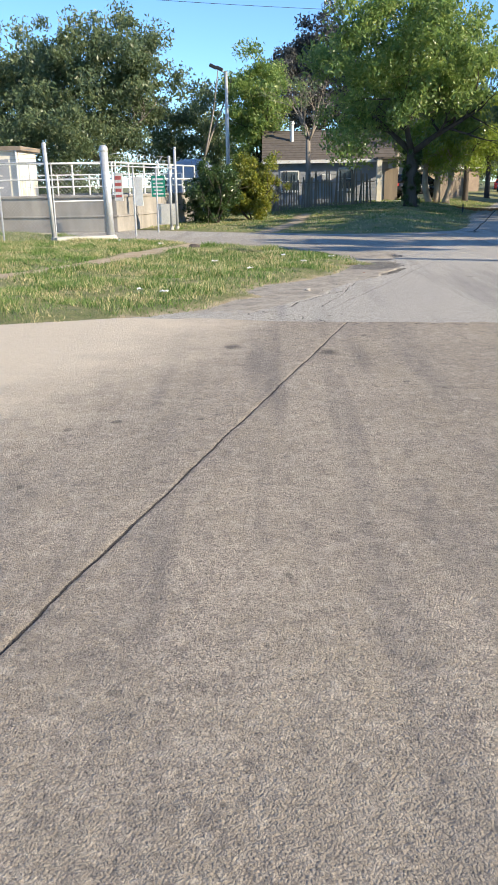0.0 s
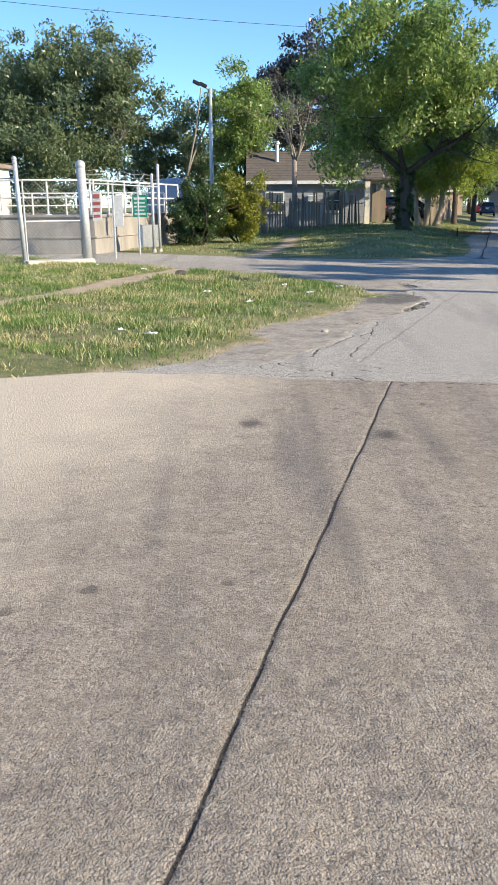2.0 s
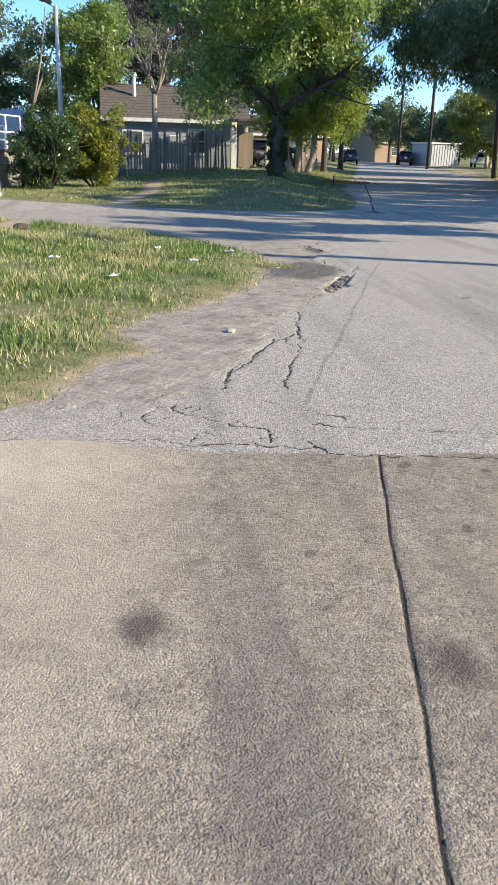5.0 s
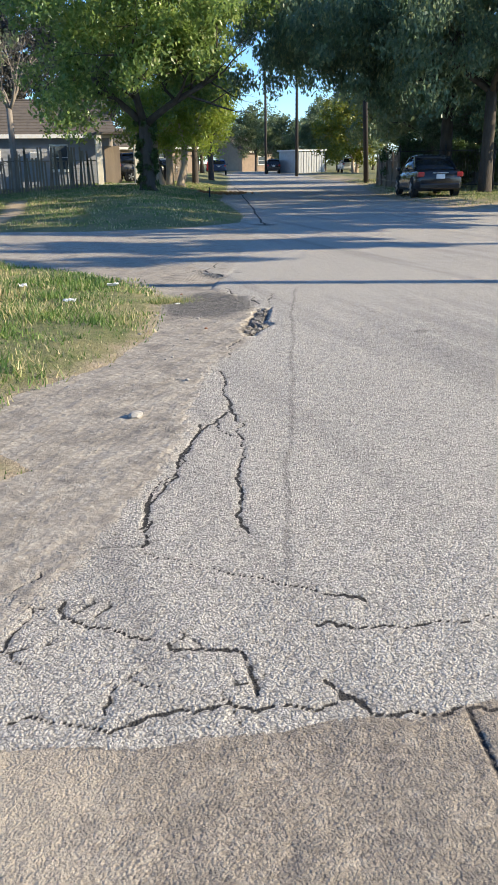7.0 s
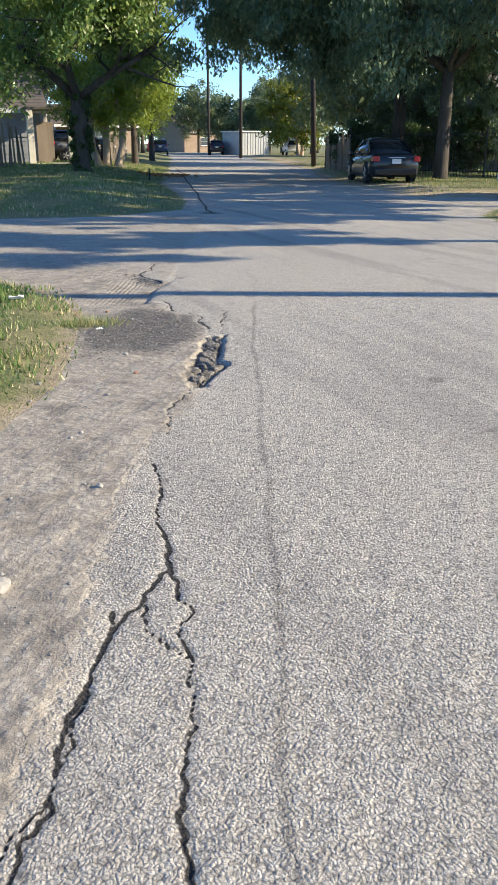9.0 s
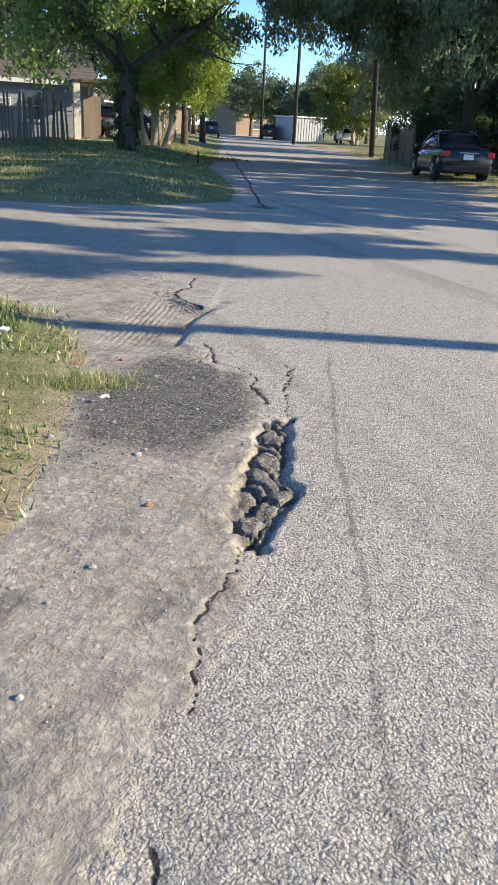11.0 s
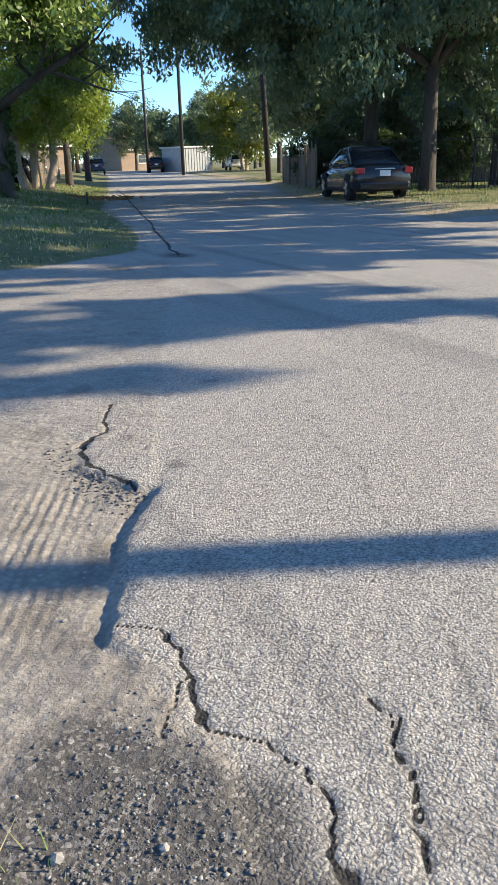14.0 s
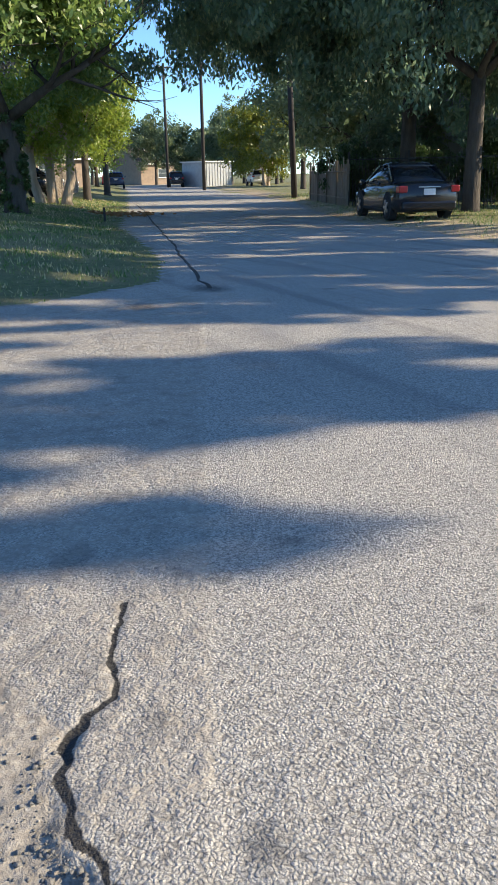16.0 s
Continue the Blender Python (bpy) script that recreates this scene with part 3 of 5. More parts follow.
    grassy = np.maximum.reduce([side(cx, cy, v) for v in (VERGE_A, VERGE_B, VERGE_C, VERGE_D)]) > 0
    slabs = (cy < end_y(cx)) & ~grassy
    left = cx < joint_x(cy)
    far = (cx < -60) | (cx > 200) | (cy > 200) | (cy < -60)
    verts = np.stack([px, py, z], -1)

    def cut(name, mask, material):
        used, inv = np.unique(quads[mask], return_inverse=True)
        return mesh_np(name, verts[used], inv.reshape(-1, 4), material, True, {"crack": crack[used], "tar": tar[used], "dirt": dirt[used]})

    tagged(cut("ground", (grassy | far), SOIL), "grassy verge ground with bare trodden earth", "ground", kind="structure")
    tagged(cut("road", ~grassy & ~slabs & ~far, ASPHALT), "worn grey asphalt road with cracks and a broken edge", "road", kind="structure")
    pave = tagged(new("pavement"), "stained concrete roadway slabs with a dark joint", "pavement", kind="structure")
    for mask in (left, ~left):
        cut("slab", slabs & mask & ~far, CONCRETE).parent = pave


ground_sheet()


def ground_z(x, y):
    return float(rise(np.array([float(x)]), np.array([float(y)]))[0])


def surf_z(x, y):
    """Height of the finished ground, with its cracks and drops."""
    xs, ys, z = GRID[0]
    return z[np.clip(np.searchsorted(ys, y), 0, len(ys) - 1), np.clip(np.searchsorted(xs, x), 0, len(xs) - 1)]


# ---- plants ----
def leaf_cloud(name, clumps, per, size, material, parent, rng, droop=0.3, spread=0.55, label=""):
    """Many small folded leaves in clumps; clumps is an array of x, y, z, radius."""
    c = np.repeat(clumps, per, 0)
    k = len(c)
    d = rng.normal(size=(k, 3))
    d /= np.linalg.norm(d, axis=1, keepdims=True)
    r = rng.random((k, 1)) ** spread
    p = c[:, :3] + d * r * c[:, 3:4] * np.array([1, 1, 0.8])
    a = rng.normal(size=(k, 3))
    a[:, 2] -= droop * 2
    a /= np.linalg.norm(a, axis=1, keepdims=True)
    b = np.cross(a, rng.normal(size=(k, 3)))
    b /= np.linalg.norm(b, axis=1, keepdims=True) + 1e-9
    s = size * (0.68 if size > 0.1 else 1.0) * (0.6 + 0.8 * rng.random((k, 1)))
    up = np.cross(a, b) * s * 0.18
    v = np.stack([p - a * s, p + b * s * 0.42 + up, p + a * s, p - b * s * 0.42 + up], 1).reshape(-1, 3)
    ob = mesh_np(name, v, np.arange(k * 4).reshape(-1, 4), material)
    ob.parent = parent
    if label:
        ob["label"] = label
    return ob


def crown_clumps(rng, count, centre, radii, r, floor=-1.0):
    """Clumps in an uneven shell about a centre, fewer within."""
    out = []
    cx, cy, cz = centre
    while len(out) < count:
        d = Vector(rng.normal(size=3)).normalized()
        if d.z < floor:
            continue
        bulge = 0.84 + 0.75 * noise.noise(d * 2.0 + Vector(centre) * 0.3)
        q = bulge * (0.4 + 0.6 * rng.random() ** 0.5)
        out.append((cx + d.x * radii[0] * q, cy + d.y * radii[1] * q, cz + d.z * radii[2] * q, r * (0.6 + 0.7 * rng.random())))
    return np.array(out)


def limb(bm, rng, p, d, length, r, depth, n=7):
    pts, rad = [p], [r]
    q = Vector(p)
    d = Vector(d).normalized()
    seg = 4
    for i in range(seg):
        d = (d + Vector(rng.normal(size=3)) * 0.13).normalized()
        q = q + d * (length / seg)
        pts.append(tuple(q))
        rad.append(r * (1 - 0.6 * (i + 1) / seg))
        if depth and i >= 1:
            for _ in range(1 if i < 3 else 2):
                side_d = (d * 0.8 + Vector(rng.normal(size=3)) * 0.6 + Vector((0, 0, 0.2))).normalized()
                limb(bm, rng, tuple(q), side_d, length * 0.62, rad[-1] * 0.7, depth - 1, max(4, n - 2))
    tube(bm, pts, rad, n)


def tree(x, y, height, radii, centre_z, trunk_r, leaf, bark, label, seed, clumps=150, per=130, size=0.16, clump_r=0.8, lean=(0, 0), trunks=1, floor=-1.0,
         ivy=None, shift=(0, 0), droop=0.3, crown_label="", depth=2, bough=None):
    rng = np.random.default_rng(seed)
    noise.seed_set(seed)
    base = ground_z(x, y) - 0.12
    ob = thing("tree", label, "tree", (x, y, base))
    fork = max(1.4, (centre_z - radii[2] * 0.75))
    for k in range(trunks):
        bm = bmesh.new()
        ox, oy = ((k - (trunks - 1) / 2) * trunk_r * 2.6, (k % 2) * trunk_r) if trunks > 1 else (0, 0)
        tx, ty = lean[0] + ox * 1.5, lean[1] + oy
        tube(bm, [(ox, oy, 0), (ox, oy, 0.25), (ox + tx * 0.3, oy + ty * 0.3, fork * 0.5), (tx, ty, fork)],
             [trunk_r * 1.5, trunk_r * 1.08, trunk_r * 0.92, trunk_r * 0.8], 10)
        for i in range(2 if not clumps else 5 if trunks == 1 else 3):
            a = math.tau * (i + rng.random() * 0.6) / 5
            d = (math.cos(a) * radii[0] / 4 + shift[0] * 0.15, math.sin(a) * radii[1] / 4 + shift[1] * 0.15, 1.0 + 0.4 * rng.random())
            limb(bm, rng, (tx, ty, fork - 0.15), d, (height - fork) * (0.4 if clumps else 0.95), trunk_r * 0.5, depth)
        part("trunk", bm, bark, ob, smooth=True)
    if clumps:
        cl = crown_clumps(rng, clumps, (lean[0] + shift[0], lean[1] + shift[1], centre_z), radii, clump_r, floor)
        if bough:
            more = crown_clumps(rng, 15, bough, (1.6, 0.75, 1.3), clump_r)
            cl = np.vstack([cl, more])
            part("bough", pipe([(lean[0], lean[1], fork - 0.1), (bough[0] * 0.5, bough[1] * 0.5, (fork + bough[2]) / 2 + 0.3), bough], [0.05, 0.035, 0.015], 6), bark, ob)
        leaf_cloud("crown", cl, int(per * 1.25), size, leaf, ob, rng, droop, label=crown_label)
    if ivy:
        h = rng.random((70, 1)) * fork
        a = rng.random((70, 1)) * math.tau
        cl = np.hstack([np.cos(a) * trunk_r * 1.0 + lean[0] * h / fork, np.sin(a) * trunk_r * 1.0, h, np.full((70, 1), 0.17)])
        leaf_cloud("ivy", cl, 60, 0.07, ivy, ob, rng, 0.5, label="dark ivy over the trunk")
    return ob


tree(7.95, 43.2, 10.6, (5.0, 4.8, 4.5), 6.2, 0.33, LEAF_BIG, BARK, "broad green street tree with an ivy-clad trunk on the verge", 3,
     clumps=300, per=150, size=0.15, clump_r=0.85, ivy=LEAF_HEDGE, floor=-0.8)
tree(10.9, 51.5, 6.0, (3.0, 3.0, 2.2), 3.7, 0.2, LEAF_YEL, PALE_BARK, "low yellow-green tree with several pale trunks", 5,
     clumps=130, per=110, size=0.13, clump_r=0.6, trunks=3)
tree(14.6, 60.5, 7.5, (2.6, 3.0, 2.6), 4.7, 0.2, LEAF_YEL, BARK, "bright yellow-green roadside tree", 6, clumps=110, per=100, size=0.15, clump_r=0.7)
tree(19.5, 74.0, 9.0, (3.4, 3.4, 3.2), 5.6, 0.22, LEAF_YEL, BARK, "bright yellow-green roadside tree", 7, clumps=110, per=90, size=0.18, clump_r=0.8)
# over the street and the parked car
tree(21.6, 39.3, 9.6, (6.0, 4.6, 3.1), 6.5, 0.27, LEAF_DARK, BARK, "dark green drooping tree beside the parked car", 11, clumps=270, per=190,
     size=0.14, clump_r=0.85, droop=0.9, shift=(-1.2, 0.4), floor=-0.85)
tree(22.6, 44.2, 10.0, (6.6, 4.2, 2.7), 7.0, 0.3, LEAF_DARK, BARK, "dark green tree reaching over the street from the fence", 12, clumps=280, per=170, size=0.14, clump_r=0.85, droop=0.9,
     shift=(-4.6, 1.5), floor=-0.9)
tree(26.2, 41.0, 10.5, (4.0, 3.6, 3.7), 5.0, 0.2, LEAF_DARK, BARK, "dark green tree before the grey house", 13, clumps=180, per=130, size=0.16, clump_r=0.8, droop=0.7)
tree(26.8, 49.5, 6.5, (2.4, 2.4, 2.6), 3.6, 0.16, LEAF_OLIVE, GREY_BARK, "olive-green small tree behind the iron fence", 14, clumps=130, per=110, size=0.14, clump_r=0.7)
# to the south-east, whose shade lies over the crossing: x, y, crown's height, its radii, clumps
for n, (x, y, zc, rx, ry, rz, k) in enumerate(((21.6, 15.6, 8.2, 2.2, 1.3, 2.1, 70), (23.4, 19.4, 8.2, 3.0, 1.8, 3.0, 160), (24.6, 22.4, 8.2, 3.2, 2.0, 3.8, 190),
                                               (26.0, 25.6, 8.4, 3.4, 2.2, 4.4, 230), (27.8, 29.0, 8.6, 3.4, 2.4, 4.6, 230), (29.6, 33.0, 8.6, 3.4, 2.4, 4.6, 230))):
    tree(x, y, zc + rz, (rx, ry, rz), zc, 0.17, LEAF_DARK, BARK, "dark green tree whose shade falls over the crossing", 20 + n,
         clumps=k, per=80, size=0.17, clump_r=0.36, depth=1, bough=(-0.9, -2.3, 8.6) if n == 0 else None)
# behind the tank
tree(-11.0, 61, 13.4, (6.4, 4.5, 5.8), 7.9, 0.35, LEAF_OLIVE, GREY_BARK, "tall grey-green tree behind the tank", 31, clumps=340, per=110, size=0.2, clump_r=0.95)
tree(-18.5, 64, 12.4, (5.5, 4.5, 5.6), 7.2, 0.35, LEAF_OLIVE, GREY_BARK, "tall grey-green tree behind the tank", 32, clumps=280, per=100, size=0.21, clump_r=1.0)
tree(-5.2, 68, 8.5, (4.6, 4.0, 4.0), 4.4, 0.25, LEAF_OLIVE, GREY_BARK, "spreading olive tree behind the tank", 33, clumps=170, per=100, size=0.2, clump_r=0.9)
tree(-14.0, 56, 7.0, (6.5, 3.0, 3.2), 3.8, 0.2, LEAF_OLIVE, GREY_BARK, "low thicket of olive-green growth behind the tank", 34, clumps=180, per=100, size=0.18, clump_r=0.9)
tree(0.1, 62, 11.2, (2.4, 2.4, 4.7), 6.6, 0.22, LEAF_BIG, BARK, "upright green tree beside the lamp post", 35, clumps=190, per=110, size=0.17, clump_r=0.75)
tree(4.6, 76, 15.0, (5.0, 4.5, 5.6), 9.6, 0.4, LEAF_PURPLE, GREY_BARK, "tall dull dark tree behind the house", 36, clumps=260, per=100, size=0.23, clump_r=1.0)
tree(12.5, 80, 14.0, (5.0, 4.5, 5.4), 8.6, 0.35, LEAF_PURPLE, GREY_BARK, "tall dull dark tree behind the house", 37, clumps=180, per=90, size=0.24, clump_r=1.0)
tree(3.2, 52.5, 9.6, (1.9, 1.9, 2.6), 6.0, 0.17, LEAF_OLIVE, GREY_BARK, "nearly bare grey tree before the house", 38, clumps=16, per=25, size=0.14, clump_r=0.5, depth=3)
tree(-3.7, 60, 9.6, (1, 1, 2), 5.0, 0.16, LEAF_OLIVE, GREY_BARK, "dead leafless trunk with broken limbs", 39, clumps=0, depth=0)
# down the street
tree(44.6, 100, 10.0, (4.6, 4.0, 4.4), 5.2, 0.2, LEAF_GOLD, PALE_BARK, "yellowing tree with pale trunks by the white car", 41, clumps=160, per=90, size=0.24, clump_r=0.9, trunks=2)
for n, (x, y, h, lf) in enumerate(((27, 104, 9, LEAF_OLIVE), (33, 128, 11, LEAF_YEL), (46, 140, 11, LEAF_OLIVE), (55, 128, 12, LEAF_OLIVE), (62, 150, 14, LEAF_OLIVE),
                                   (52, 112, 9, LEAF_OLIVE), (40, 165, 9, LEAF_DARK), (57, 180, 10, LEAF_DARK), (30, 150, 12, LEAF_DARK), (34, 66, 11, LEAF_OLIVE),
                                   (38, 80, 12, LEAF_OLIVE), (20, 92, 9, LEAF_OLIVE), (48, 195, 10, LEAF_OLIVE), (58, 200, 11, LEAF_OLIVE), (67, 205, 12, LEAF_DARK), (76, 190, 12, LEAF_OLIVE),
                                   (40, 200, 11, LEAF_OLIVE), (50, 92, 9, LEAF_OLIVE), (31, 60, 9, LEAF_OLIVE), (70, 170, 12, LEAF_OLIVE), (49, 119, 8, LEAF_OLIVE), (54, 121, 10, LEAF_DARK), (60, 126, 10, LEAF_OLIVE), (47, 131, 9, LEAF_OLIVE))):
    tree(x, y, h, (4.2, 4.0, h * 0.38), h * 0.58, 0.22, lf, BARK, "distant leafy tree along the street", 50 + n, clumps=110, per=60, size=0.3, clump_r=1.1, depth=1)


def bush(x, y, radii, leaf, label, seed):
    rng = np.random.default_rng(seed)
    noise.seed_set(seed)
    ob = thing("bush", label, "bush", (x, y, ground_z(x, y) - 0.05))
    bm = bmesh.new()
    for i in range(7):
        a = rng.random() * math.tau
        limb(bm, rng, (0.1 * math.cos(a), 0.1 * math.sin(a), 0), (math.cos(a) * 0.7, math.sin(a) * 0.7, 1), radii[2] * 1.5, 0.035, 1, 5)
    part("stem", bm, BARK, ob)
    cl = crown_clumps(rng, 190, (0, 0, radii[2] * 1.08), radii, 0.3)
    leaf_cloud("foliage", cl, 120, 0.06, leaf, ob, rng, 0.0)


bush(-1.4, 35.6, (1.15, 1.0, 1.15), LEAF_HEDGE, "dark green rounded bush by the tank fence", 61)
bush(0.12, 38.0, (1.35, 1.15, 1.35), LEAF_GOLD, "golden-green rounded bush by the side street", 62)
bush(24.6, 46.5, (1.2, 1.2, 1.1), LEAF_HEDGE, "dark shrub along the iron fence", 63)
bush(26.0, 43.5, (1.6, 1.3, 1.4), LEAF_HEDGE, "dark shrub before the grey house", 65)
bush(29.0, 38.5, (1.8, 1.3, 1.5), LEAF_HEDGE, "dark shrub before the grey house", 66)
bush(24.0, 50.0, (1.5, 1.3, 1.3), LEAF_HEDGE, "dark shrub along the iron fence", 64)


def grass(name, label, poly, box_xy, count, height, seed, keep=None):
    """Blades over an outline; kept thin where it is trodden."""
    rng = np.random.default_rng(seed)
    x = box_xy[0] + (box_xy[1] - box_xy[0]) * rng.random(count)
    y = box_xy[2] + (box_xy[3] - box_xy[2]) * rng.random(count)
    s = side(x, y, poly)
    tuft = wob(x, y, 2.1, 1) + 0.6 * wob(x, y, 6.5, 2)
    ok = (s > -0.05) & (rng.random(count) < np.clip(0.25 + s * 0.8, 0.1, 1)) & (rng.random(count) < np.clip(0.62 + 0.4 * tuft, 0.12, 1))
    for pts, w in keep or ():
        ok &= line_near(x, y, pts) > w * (0.7 + 0.6 * rng.random(count))
    x, y, tuft, s = x[ok], y[ok], tuft[ok], s[ok]
    k = len(x)
    z = rise(x, y)
    h = height * (0.35 + 0.8 * rng.random(k)) * np.clip(0.75 + 0.5 * tuft, 0.35, 1.6) * np.clip(0.5 + s, 0.5, 1)
    a = rng.random(k) * math.tau
    w = (0.0035 + 0.005 * rng.random(k)) * (1 + (y - 10) * 0.035)
    lx, ly = rng.normal(size=k) * h * 0.5, rng.normal(size=k) * h * 0.5
    v = np.stack([np.stack([x - np.cos(a) * w, y - np.sin(a) * w, z - 0.01], -1), np.stack([x + np.cos(a) * w, y + np.sin(a) * w, z - 0.01], -1),
                  np.stack([x + lx, y + ly, z + h], -1)], 1).reshape(-1, 3)
    tagged(mesh_np(name, v, np.arange(k * 3).reshape(-1, 3), GRASS), label, "grass", kind="stuff")


FOOT = [(-6.0, 12.6), (-3.9, 14.7), (-2.75, 17.2), (-1.95, 20.6), (-1.2, 22.4), (-0.8, 23.4)]
grass("grass", "patchy green and straw-coloured grass on the corner", VERGE_A, (-9, 3.2, 9.8, 30), 430000, 0.095, 1, [(FOOT, 0.4)])
grass("grass", "shaded mown grass on the far verge", VERGE_B, (-8, 17, 27, 62), 190000, 0.08, 2, [([(0.6, 28.2), (1.9, 33.9), (2.6, 42)], 0.5)])
grass("grass", "sparse dry grass by the parked car", VERGE_C, (14, 32, 30, 66), 60000, 0.09, 3)
grass("grass", "shaded grass beside the pickup truck", VERGE_D, (10.5, 22, 16, 27), 40000, 0.09, 4)
rngt = np.random.default_rng(9)
tuft_v = []
for _ in range(1400):
    x, y = rngt.normal(2.62, 0.13), rngt.normal(16.88, 0.07)
    a, h = rngt.random() * 6.28, 0.03 + 0.07 * rngt.random()
    tuft_v += [(x - 0.004 * math.cos(a), y - 0.004 * math.sin(a), -0.03), (x + 0.004 * math.cos(a), y + 0.004 * math.sin(a), -0.03),
               (x + rngt.normal() * h * 0.6, y + rngt.normal() * h * 0.6, -0.02 + h)]
tagged(mesh_np("grass", np.array(tuft_v), np.arange(4200).reshape(-1, 3), GRASS), "small tuft of green grass at the road's edge", "grass", kind="stuff")


# ---- the broken edge: lumps, stones, litter ----
def lump_mesh(name, rng, material, r=(1, 1, 0.6), cuts=2):
    bm = bmesh.new()
    bmesh.ops.create_icosphere(bm, subdivisions=cuts, radius=1.0)
    o = Vector(rng.normal(size=3) * 9)
    for v in bm.verts:
        k = 1 + 0.28 * noise.noise(v.co * 1.6 + o) + 0.12 * noise.noise(v.co * 4 + o)
        v.co = Vector((v.co.x * r[0], v.co.y * r[1], v.co.z * r[2])) * k
    me = bpy.data.meshes.new(name)
    bm.to_mesh(me)
    bm.free()
    for p in me.polygons:
        p.use_smooth = cuts > 2
    me.materials.append(material)
    return me


def gravel(label, centre, spread, count, size, material, seed, turn=0.0):
    """Loose chips strewn about a line, each a small uneven octahedron."""
    rg = np.random.default_rng(seed)
    u, v = rg.normal(size=count) * spread[0], rg.normal(size=count) * spread[1]
    c, q = math.cos(radians(turn)), math.sin(radians(turn))
    x, y = centre[0] + u * c - v * q, centre[1] + u * q + v * c
    ok = side(x, y, ROAD_EDGE) > 0.03
    x, y = x[ok], y[ok]
    count = len(x)
    z = surf_z(x, y)
    rr = size * (0.45 + 1.3 * rg.random(count) ** 3)
    base = np.array([(1, 0, 0), (0, 1, 0), (-1, 0, 0), (0, -1, 0), (0, 0, 0.45), (0, 0, -0.5)], float)
    a = rg.random(count) * math.tau
    pts = base[None] * (0.65 + 0.6 * rg.random((count, 6, 1))) * rr[:, None, None]
    pts = np.stack([pts[..., 0] * np.cos(a)[:, None] - pts[..., 1] * np.sin(a)[:, None], pts[..., 0] * np.sin(a)[:, None] + pts[..., 1] * np.cos(a)[:, None], pts[..., 2]], -1)
    pts += np.stack([x, y, z + rr * 0.2], -1)[:, None, :]
    tri = np.array([(0, 1, 4), (1, 2, 4), (2, 3, 4), (3, 0, 4), (1, 0, 5), (2, 1, 5), (3, 2, 5), (0, 3, 5)])
    faces = (np.arange(count)[:, None, None] * 6 + tri[None]).reshape(-1, 3)
    tagged(mesh_np("gravel", pts.reshape(-1, 3), faces, material), label, "gravel", kind="stuff")


gravel("loose dark asphalt chips on the tar-stained patch", (3.0, 16.6), (0.42, 0.22), 4200, 0.0055, TARLUMP, 1, 55)
gravel("loose pale chips among the dark patch", (3.0, 16.55), (0.45, 0.25), 900, 0.005, STONE, 2, 55)
gravel("pale grit on the sandy shoulder", (2.55, 15.3), (0.7, 0.3), 1100, 0.004, STONE, 3, 65)
gravel("pale grit on the sandy shoulder", (1.3, 12.6), (0.9, 0.3), 900, 0.004, STONE, 4, 65)
gravel("crumbled asphalt at the broken corner of the road", (3.74, 19.0), (0.25, 0.07), 700, 0.008, TARLUMP, 5, 100)
gravel("pale grit by the broken corner of the road", (3.35, 19.6), (0.35, 0.25), 700, 0.004, STONE, 6, 60)

rng = np.random.default_rng(17)
pebbles = [lump_mesh("stone", rng, STONE, cuts=1) for _ in range(4)]
for i in range(150):
    x, y = rng.uniform(1.2, 3.6), rng.uniform(12.5, 19)
    q = side(np.array([x]), np.array([y]), ROAD_EDGE)[0]
    if q < 0.05 or side(np.array([x]), np.array([y]), VERGE_A)[0] > 0.1:
        continue
    r = 0.006 + 0.014 * rng.random() ** 2
    ob = new("stone", pebbles[i % 4])
    ob.matrix_world = pose(x, y, float(surf_z(x, y)) + r * 0.2, 0, 0, rng.random() * 360) @ Matrix.Diagonal((r, r, r, 1))
    tagged(ob, "small pale stone on the gravel shoulder", "stone", "stones on the shoulder")
for x, y, r, m, w in ((1.5, 12.84, 0.05, STONE, "flat grey stone on the shoulder"), (2.62, 15.3, 0.018, BRICKRED, "red-brown brick chip on the gravel"),
                      (2.62, 17.3, 0.02, BRICKRED, "red-brown brick chip on the gravel"), (2.9, 17.33, 0.018, BRICKRED, "red-brown brick chip on the gravel"),
                      (-1.0, 21.4, 0.16, BARK, "dark clod of earth beside the path")):
    ob = new("stone", lump_mesh("stone", rng, m, (1, 0.8, 0.5)))
    ob.matrix_world = pose(x, y, float(surf_z(x, y)) + r * 0.2, 0, 0, 40) @ Matrix.Diagonal((r, r, r, 1))
    tagged(ob, w, "stone")


def litter(x, y, w, h):
    bm = bmesh.new()
    bmesh.ops.create_grid(bm, x_segments=6, y_segments=5, size=0.5)
    for v in bm.verts:
        v.co.z = 0.35 * noise.noise(v.co * 3 + Vector((x, y, 0))) + 0.2
        v.co.x *= w
        v.co.y *= h
        v.co.z *= min(w, h)
    bmesh.ops.solidify(bm, geom=bm.faces[:], thickness=0.002)
    ob = part("litter", bm, LITTER)
    ob.matrix_world = pose(x, y, ground_z(x, y) + 0.03, 0, 0, x * 77)
    tagged(ob, "crumpled white scrap of litter in the grass", "litter", "litter in the grass")


